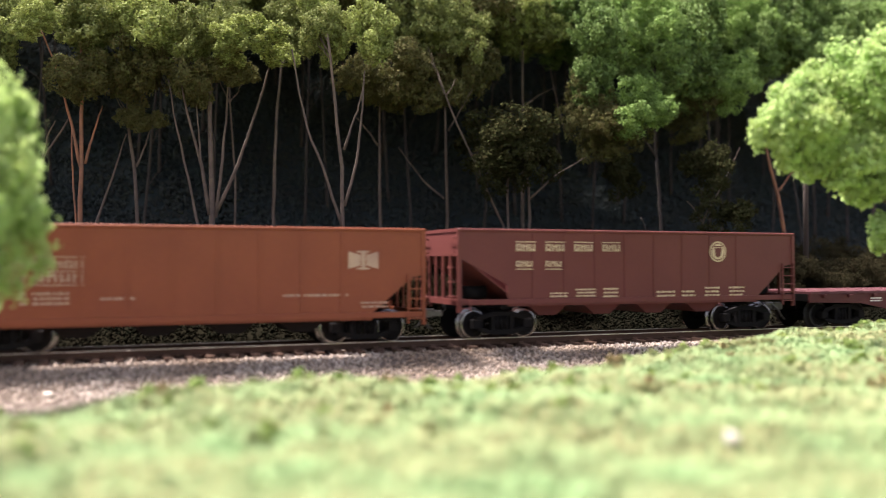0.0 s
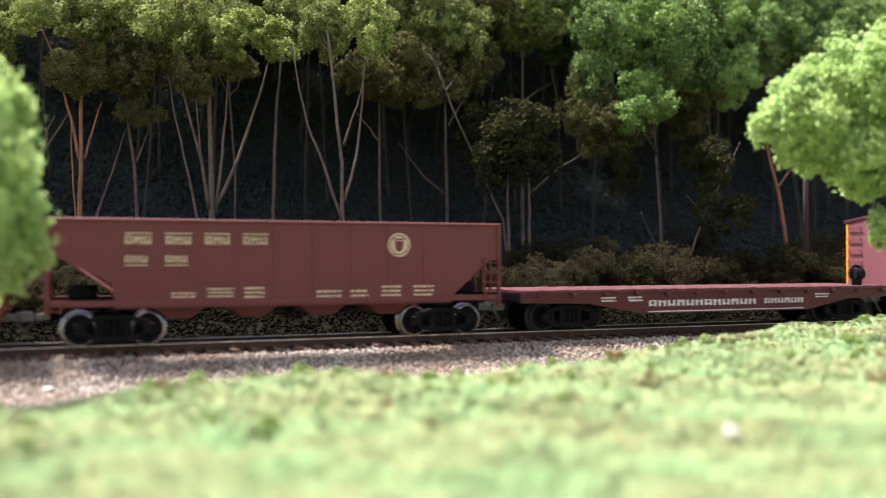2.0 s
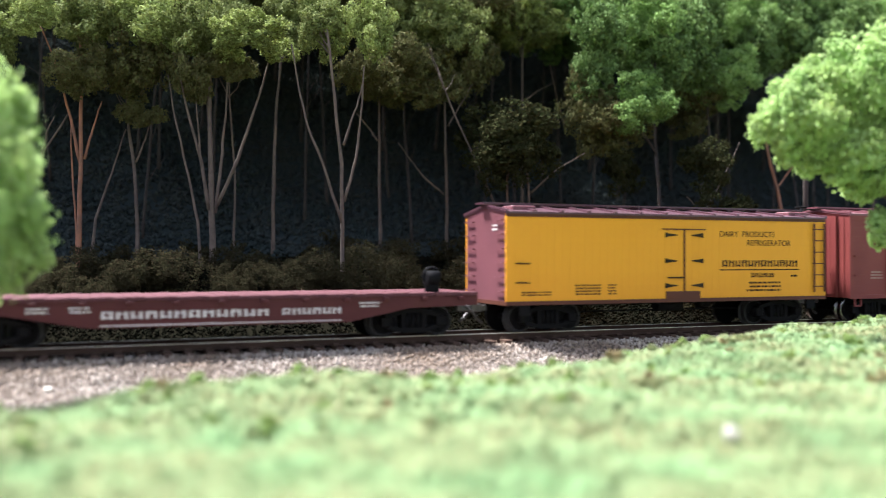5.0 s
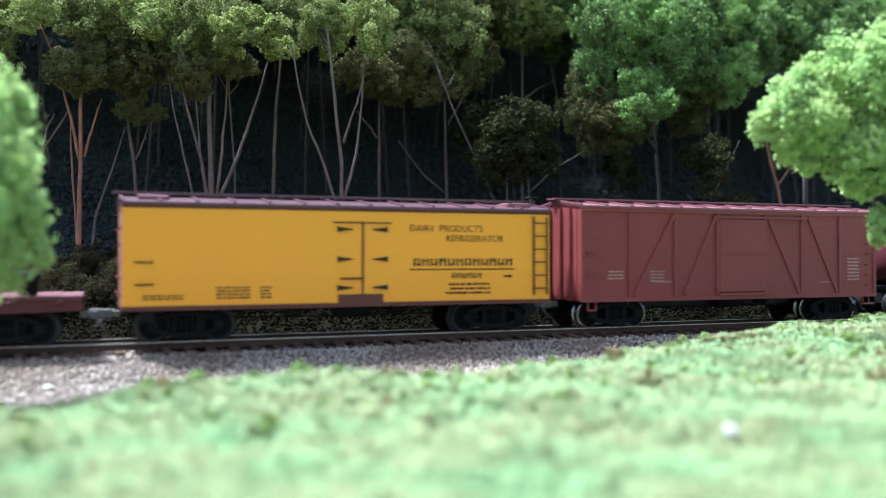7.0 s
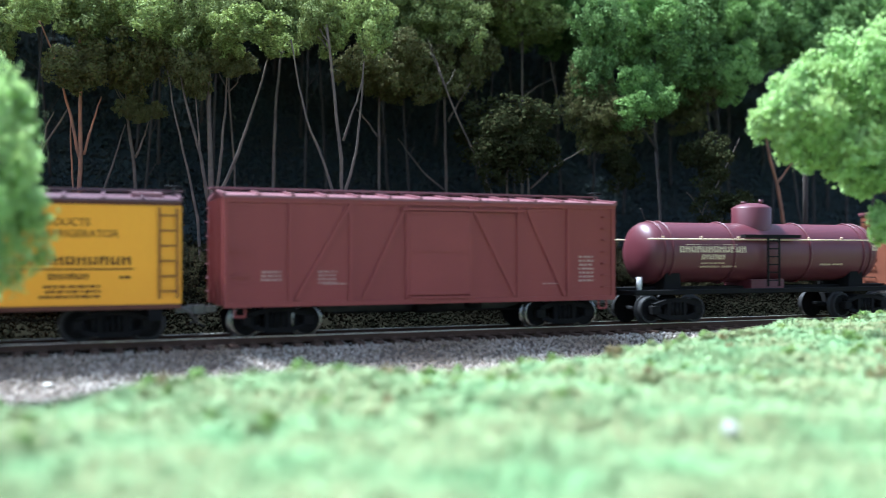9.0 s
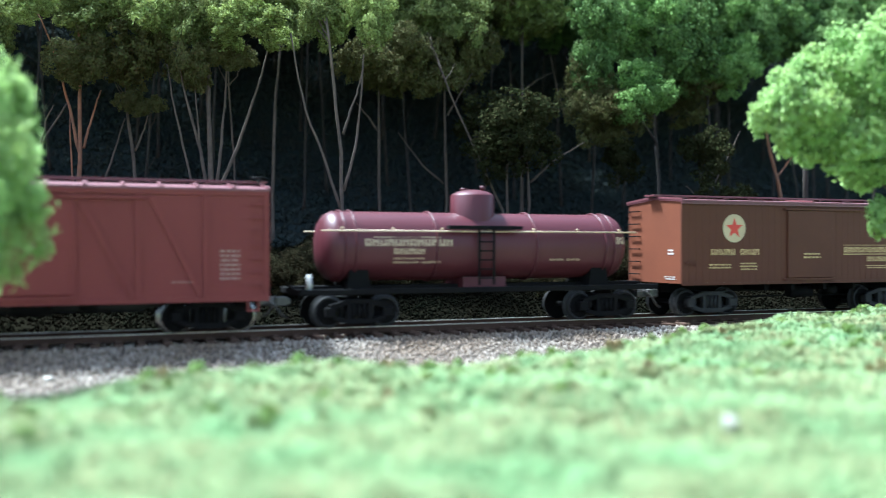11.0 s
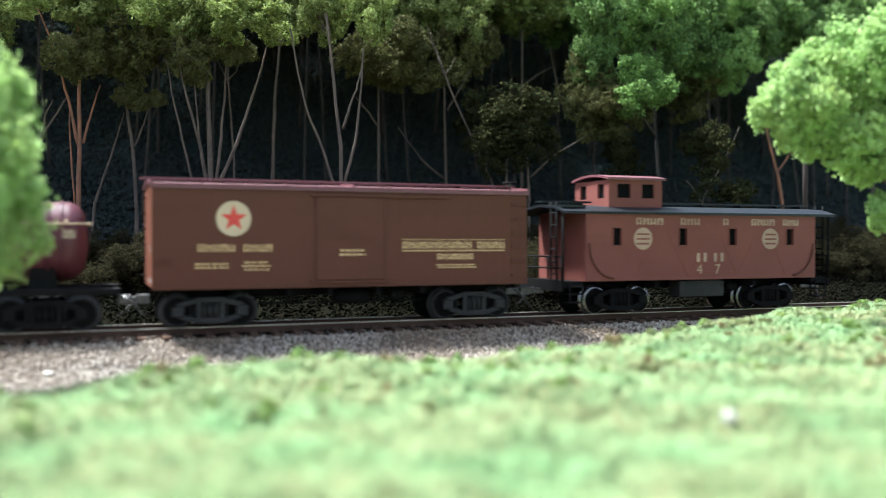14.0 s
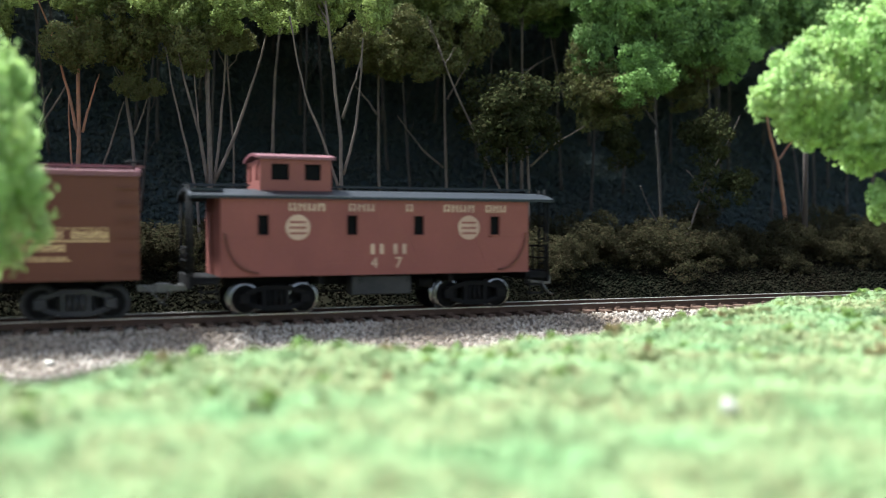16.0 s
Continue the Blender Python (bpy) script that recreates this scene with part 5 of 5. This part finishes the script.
def tree(label, x, y, stems, crowns, bark=M_BARK, seed=1, group="trees of the wood"):
    """stems: base radius and (x, z) points from the tree's foot; crowns: (kind, x, y, z, rx, ry, rz), in metres."""
    rng = random.Random(seed)
    z0 = float(ground_z(x, y))
    t = thing("tree", label, "tree", group, (x, y, z0 - .002))
    n = 12
    for i, (r, *pts) in enumerate(stems):
        bm = bmesh.new()
        dy = rng.uniform(-.003, .005) if i else 0
        path = [(a + rng.uniform(-.00022, .00022), dy * k / n + rng.uniform(-.0003, .0003), b + .002) for k, (a, b) in enumerate(along(pts, n))]
        tube(bm, path, [.95 * r * (1 - (.5 if i == 0 else .6) * k / n) * (1.35 if k == 0 and i == 0 else 1) * rng.uniform(.92, 1.08) for k in range(n + 1)], 7)
        part("trunk" if i == 0 else "limb", bm, bark, t)
    # fine twigs that leave the upper trunk
    (a, b), (c, d) = stems[0][-2], stems[0][-1]
    for k in range(4 if d > .085 and bark is not M_BARKRED else 0):
        f = rng.uniform(.2, .95)
        px, pz = a + (c - a) * f, b + (d - b) * f
        bm = bmesh.new()
        q = (px + rng.choice((-1, 1)) * rng.uniform(.004, .010), rng.uniform(-.008, .008), pz + rng.uniform(.008, .018))
        tube(bm, limb_path((px, 0, pz), q, rng, .0006), [.0003 * (1 - .1 * j) for j in range(8)], 5)
        part("twig", bm, bark, t)
    for k, (kind, cx, cy, cz, rx, ry, rz) in enumerate(crowns):
        crown(t, kind, cx, cy, cz, rx, ry, rz, rng.uniform(0, 6.28))
    return t


RED_TREE, GREY_TREE = "slender tree with reddish-brown trunk and leafy crown", "slender grey-brown tree with a high leafy crown"
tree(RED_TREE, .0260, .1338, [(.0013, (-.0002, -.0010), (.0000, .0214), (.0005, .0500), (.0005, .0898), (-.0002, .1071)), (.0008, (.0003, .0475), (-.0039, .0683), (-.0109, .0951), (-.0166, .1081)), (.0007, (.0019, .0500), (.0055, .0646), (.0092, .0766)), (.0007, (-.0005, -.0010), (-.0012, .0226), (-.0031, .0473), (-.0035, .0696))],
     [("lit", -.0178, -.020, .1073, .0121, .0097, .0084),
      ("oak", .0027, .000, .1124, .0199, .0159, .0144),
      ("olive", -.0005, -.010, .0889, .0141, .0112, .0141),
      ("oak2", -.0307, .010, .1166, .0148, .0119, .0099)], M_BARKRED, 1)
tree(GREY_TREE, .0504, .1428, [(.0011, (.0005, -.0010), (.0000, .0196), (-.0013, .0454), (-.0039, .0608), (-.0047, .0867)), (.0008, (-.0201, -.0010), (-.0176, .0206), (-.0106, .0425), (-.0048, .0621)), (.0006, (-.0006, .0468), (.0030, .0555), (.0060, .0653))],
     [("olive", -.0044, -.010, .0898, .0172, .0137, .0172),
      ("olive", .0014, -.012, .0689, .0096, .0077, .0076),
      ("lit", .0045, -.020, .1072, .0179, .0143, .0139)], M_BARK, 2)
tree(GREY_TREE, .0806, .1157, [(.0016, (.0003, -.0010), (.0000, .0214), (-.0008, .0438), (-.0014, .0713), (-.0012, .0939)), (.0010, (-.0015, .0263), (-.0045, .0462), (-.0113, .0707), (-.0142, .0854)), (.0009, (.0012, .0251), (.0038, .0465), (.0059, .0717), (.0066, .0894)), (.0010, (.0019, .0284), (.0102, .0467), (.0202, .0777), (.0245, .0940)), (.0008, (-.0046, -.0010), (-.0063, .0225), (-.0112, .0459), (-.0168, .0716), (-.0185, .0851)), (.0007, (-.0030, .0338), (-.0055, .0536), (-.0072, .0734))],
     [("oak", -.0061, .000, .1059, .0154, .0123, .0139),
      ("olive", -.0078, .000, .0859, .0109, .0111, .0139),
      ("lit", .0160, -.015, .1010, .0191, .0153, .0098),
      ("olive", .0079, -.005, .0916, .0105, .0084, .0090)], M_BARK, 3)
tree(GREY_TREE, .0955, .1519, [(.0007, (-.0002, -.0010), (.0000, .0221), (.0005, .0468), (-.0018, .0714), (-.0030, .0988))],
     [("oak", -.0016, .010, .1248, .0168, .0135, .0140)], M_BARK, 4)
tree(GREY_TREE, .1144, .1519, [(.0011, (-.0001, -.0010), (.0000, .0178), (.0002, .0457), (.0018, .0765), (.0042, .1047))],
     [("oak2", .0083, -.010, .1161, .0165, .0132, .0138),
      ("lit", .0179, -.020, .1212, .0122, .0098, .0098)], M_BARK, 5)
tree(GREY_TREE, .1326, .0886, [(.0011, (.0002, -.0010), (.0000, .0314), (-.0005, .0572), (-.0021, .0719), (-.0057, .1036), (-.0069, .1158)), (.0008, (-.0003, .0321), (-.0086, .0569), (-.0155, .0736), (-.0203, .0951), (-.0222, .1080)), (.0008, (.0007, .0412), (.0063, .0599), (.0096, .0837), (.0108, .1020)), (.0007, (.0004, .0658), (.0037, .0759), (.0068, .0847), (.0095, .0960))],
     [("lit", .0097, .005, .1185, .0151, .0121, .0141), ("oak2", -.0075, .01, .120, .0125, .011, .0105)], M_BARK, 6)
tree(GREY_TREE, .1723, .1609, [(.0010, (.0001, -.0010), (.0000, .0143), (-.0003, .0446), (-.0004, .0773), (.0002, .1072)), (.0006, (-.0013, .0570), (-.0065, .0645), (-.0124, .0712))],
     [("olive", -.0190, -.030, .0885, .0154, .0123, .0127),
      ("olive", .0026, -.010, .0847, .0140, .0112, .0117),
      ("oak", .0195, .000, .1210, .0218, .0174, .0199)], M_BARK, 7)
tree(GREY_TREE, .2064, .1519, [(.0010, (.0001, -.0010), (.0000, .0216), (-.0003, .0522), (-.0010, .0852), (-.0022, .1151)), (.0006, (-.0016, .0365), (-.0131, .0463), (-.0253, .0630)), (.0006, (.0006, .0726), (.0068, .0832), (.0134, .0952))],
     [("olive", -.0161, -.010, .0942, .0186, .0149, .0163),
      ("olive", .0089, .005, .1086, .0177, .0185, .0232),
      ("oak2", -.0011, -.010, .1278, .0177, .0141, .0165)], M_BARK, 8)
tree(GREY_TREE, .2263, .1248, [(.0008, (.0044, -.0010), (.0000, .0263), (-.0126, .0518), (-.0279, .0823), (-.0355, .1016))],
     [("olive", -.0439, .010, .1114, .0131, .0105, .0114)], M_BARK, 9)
tree("low tree with shade-darkened olive crown and spreading limbs", .2368, .1157, [(.0010, (.0001, -.0010), (.0000, .0267), (-.0003, .0430), (-.0022, .0615)), (.0006, (.0010, .0416), (.0155, .0535), (.0344, .0636)), (.0010, (-.0114, -.0010), (-.0117, .0271), (-.0123, .0441), (-.0101, .0640))],
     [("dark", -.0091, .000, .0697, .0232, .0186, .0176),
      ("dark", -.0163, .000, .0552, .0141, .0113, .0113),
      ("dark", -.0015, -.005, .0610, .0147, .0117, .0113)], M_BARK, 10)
tree(GREY_TREE, .2645, .1790, [(.0011, (.0000, -.0010), (.0000, .0887), (.0000, .1102), (.0001, .1333)), (.0006, (.0007, .0911), (.0111, .0984), (.0235, .1046)), (.0005, (.0279, .0780), (.0223, .0951), (.0175, .1149))],
     [("lit", -.0013, -.010, .1380, .0200, .0160, .0155),
      ("oak", -.0226, .000, .1423, .0156, .0125, .0130),
      ("oak", .0279, .010, .1520, .0137, .0109, .0123)], M_BARK, 11)
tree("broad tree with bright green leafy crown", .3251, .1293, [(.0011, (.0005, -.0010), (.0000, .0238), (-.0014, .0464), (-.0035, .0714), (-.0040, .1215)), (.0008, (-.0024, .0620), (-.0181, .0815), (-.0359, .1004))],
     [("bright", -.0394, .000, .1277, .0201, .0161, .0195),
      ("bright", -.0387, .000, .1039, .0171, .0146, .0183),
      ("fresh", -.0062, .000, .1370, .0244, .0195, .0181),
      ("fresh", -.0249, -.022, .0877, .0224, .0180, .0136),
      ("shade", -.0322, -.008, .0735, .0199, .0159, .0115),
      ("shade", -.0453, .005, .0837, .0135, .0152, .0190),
      ("bright", .0039, .005, .1169, .0222, .0178, .0191)], M_BARKSHADE, 12)
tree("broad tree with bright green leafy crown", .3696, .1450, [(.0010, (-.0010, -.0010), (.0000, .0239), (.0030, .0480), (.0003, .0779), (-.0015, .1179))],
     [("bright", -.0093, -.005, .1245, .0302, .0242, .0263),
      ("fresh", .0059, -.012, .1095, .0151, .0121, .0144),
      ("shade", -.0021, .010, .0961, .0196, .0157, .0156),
      ("bright", .0064, .010, .1513, .0239, .0191, .0157)], M_BARKSHADE, 13)
tree("small crooked forked tree with sparse shade-darkened leaves", .3017, .0886, [(.0009, (.0000, -.0018), (-.0038, .0153), (-.0056, .0364), (-.0081, .0645)), (.0006, (-.0045, .0144), (-.0119, .0245), (-.0185, .0362))],
     [("dark", -.0060, .040, .0613, .0141, .0113, .0110)], M_BARKSHADE, 14)
tree("small crooked forked tree with sparse shade-darkened leaves", .3064, .0886, [(.0008, (.0000, -.0009), (.0085, .0180), (.0177, .0405)), (.0005, (.0149, .0358), (.0118, .0433), (.0090, .0466)), (.0005, (.0167, .0382), (.0303, .0588), (.0399, .0753))],
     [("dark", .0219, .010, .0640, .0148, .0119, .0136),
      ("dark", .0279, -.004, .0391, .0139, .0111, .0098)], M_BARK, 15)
tree(RED_TREE, .4184, .1338, [(.0014, (.0013, -.0010), (.0000, .0060), (-.0036, .0269), (-.0084, .0485), (-.0149, .0683), (-.0193, .0929)), (.0008, (-.0076, .0489), (-.0026, .0554), (.0020, .0613))],
     [("bright", -.0003, .020, .1378, .0210, .0168, .0182),
      ("fresh", -.0012, .030, .1613, .0235, .0188, .0142)], M_BARKRED, 16)
tree(GREY_TREE, .4445, .1519, [(.0008, (.0010, -.0010), (.0000, .0210), (-.0028, .0358), (-.0062, .0568), (-.0078, .0917))],
     [("fresh", .0591, .050, .1615, .0318, .0254, .0191)], M_BARKSHADE, 17)
tree(RED_TREE, .5040, .1519, [(.0010, (.0000, .0011), (.0002, .0238), (.0009, .0495), (.0013, .0933))],
     [("fresh", .0521, .050, .1598, .0328, .0262, .0246)], M_BARK, 18)
tree(GREY_TREE, .0073, .1428, [(.0008, (-.0004, -.0010), (.0000, .0177), (.0012, .0402), (.0044, .0491), (.0140, .0659)), (.0006, (.0026, .0452), (.0055, .0579), (.0084, .0643))],
     [("oak2", -.0184, .000, .0984, .0147, .0137, .0172)], M_BARK, 19)

SHADE_TREE = "slender tree with shade-darkened bark and an olive-green foam crown"
# the rows further up the slope, their bark colour darkened for shade
_r2 = random.Random(8)
for row, (yy, n, kinds) in enumerate(((.205, 24, ("oak", "oak2", "olive")), (.235, 22, ("oak2", "olive", "oak")), (.27, 25, ("oak", "bright", "oak2")), (.34, 24, ("bright", "oak")), (.43, 20, ("oak2", "bright")))):
    for k in range(n):
        xx = -.16 + (k + _r2.uniform(-.3, .3)) * (1.05 + .12 * row) / n
        hgt = .134 - .010 * row + _r2.uniform(-.008, .008)
        if row > 2 and xx > .62:
            continue
        kind = kinds[(k + row) % len(kinds)] if xx < .28 else "bright"
        tree(SHADE_TREE, xx, yy + _r2.uniform(-.02, .02), [(.0009, (0, 0), (_r2.uniform(-.01, .01), hgt))],
             [(kind, -.018, 0, hgt + .004, .030, .028, .022), (kind, .020, -.006, hgt - .002, .030, .028, .021), (kind, 0, .012, hgt + .024, .034, .030, .024)], M_BARKSHADE, 40 + row * 30 + k)

# close-set trees added to roof the slope, keeping sun off the wood's darkest hollow
for k, (xx, yy) in enumerate(((.20, .39), (.235, .395), (.27, .40), (.30, .395), (.33, .40), (.365, .39), (.40, .31), (.44, .30), (.48, .31), (.42, .36), (.47, .37))):
    hgt = .105 + .012 * (yy < .35)
    tree(SHADE_TREE, xx, yy, [(.0009, (0, 0), (.003, hgt))],
         [("bright", -.014, 0, hgt, .032, .030, .024), ("bright", .016, -.004, hgt + .008, .032, .030, .024), ("oak", 0, .012, hgt + .024, .034, .030, .024)], M_BARKSHADE, 200 + k)


def shrubs():
    rng = random.Random(12)
    for k in range(110):
        x = -.06 + k * .0068 + rng.uniform(-.005, .005)
        y = (.062, .075, .1, .07, .125)[k % 5] + rng.uniform(-.008, .008)
        r = rng.uniform(.010, .017)
        t = thing("shrub", "low olive-brown shrub on the wooded bank", "shrub", "shrubs on the bank", (x, y, float(ground_z(x, y)) - .001))
        crown(t, rng.choice(("shrub", "shrub2")), 0, 0, r * .45, r, r, r * .75, rng.uniform(0, 6))


shrubs()


def slope_leaves():
    rng = np.random.default_rng(21)
    n = 260000
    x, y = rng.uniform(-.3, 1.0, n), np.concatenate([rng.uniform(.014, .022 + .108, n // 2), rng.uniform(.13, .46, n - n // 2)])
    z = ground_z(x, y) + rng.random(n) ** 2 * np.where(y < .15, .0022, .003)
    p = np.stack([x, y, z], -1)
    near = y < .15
    tagged(new("undergrowth", scatter("undergrowth", p[near], .0006, M_UNDERGROWTHSHADE, rng, "crumb")), "brown and olive undergrowth on the bank, darkened in colour for canopy shade", "undergrowth", kind="stuff")
    tagged(new("hillside_foliage", scatter("hillside_foliage", p[~near], .0013, M_HILLLEAFSHADE, rng, "crumb")), "hillside foliage with the wood's shade put into its colour", "foliage", kind="stuff")


slope_leaves()


# ---- the two near trees and the pole ----
def near_tree(x, y, stem_h, blobs, seed, lean=0.0):
    rng = np.random.default_rng(seed)
    z0 = float(ground_z(x, y))
    t = thing("tree", "light green foam tree standing on the turf", "tree", "trees on the turf", (x, y, z0 - .001))
    r = random.Random(seed)
    bm = bmesh.new()
    tube(bm, limb_path((0, 0, 0), (lean, 0, stem_h), r, .001), [.0022 * (1 - .05 * k) for k in range(8)], 8)
    part("trunk", bm, M_BARK, t)
    for cx, cy, cz, rx, ry, rz, n in blobs:
        bm = bmesh.new()
        tube(bm, limb_path((lean * .6, 0, stem_h * .7), (cx, cy, cz), r, .001), [.0012 * (1 - .08 * k) for k in range(8)], 6)
        part("limb", bm, M_BARK, t)
        pts, face = crown_points(rng, 24, n)
        pts = (pts + rng.normal(0, .045, pts.shape)) * np.array([rx, ry, rz])
        o = new("crown", scatter("crown", pts, .0010, M_LEAFNEAR, rng, normals=face))
        o.parent, o.location = t, (cx, cy, cz)


near_tree(.0062, -.088, .045, [(0, 0, .0535, .0198, .019, .0285, 30000)], 31)
near_tree(.266, -.092, .045, [(-.012, 0, .0705, .027, .026, .031, 46000), (-.0505, 0, .062, .0130, .013, .0130, 14000), (-.036, 0, .053, .0135, .012, .0095, 11000), (-.040, .004, .0715, .0125, .012, .0120, 11000),
                              (-.018, 0, .0485, .012, .012, .0095, 8000), (-.017, 0, .0315, .0045, .005, .0075, 2500)], 32)


def utility_pole():
    x, y = .3805, .0796
    t = thing("utility_pole", "plain weathered wooden pole beside the track", "pole", "", (x, y, float(ground_z(x, y)) - .003))
    bm = bmesh.new()
    tube(bm, [(0, 0, 0), (.0001, 0, .05), (-.0001, 0, .105)], [.0014, .0013, .0012], 12)
    part("shaft", bm, M_POLE, t)


utility_pole()


# ================= what moves =================
def travel(t):
    u = t - 8.0
    return -(.0608357 * u + 4.126e-6 * u * u + 1.028e-5 * u ** 3)


def motions():
    for car, s in cars:
        walk(car, [(t, pose(s + travel(t), 0, 0)) for t in [k * .5 for k in range(33)]])
    for w in wheelsets:
        x, y, z = w.location
        walk(w, [(k * .1, pose(x, y, z, 0, math.degrees((travel(k * .1) - travel(0)) / WHEEL_R), 0)) for k in range(161)])


motions()
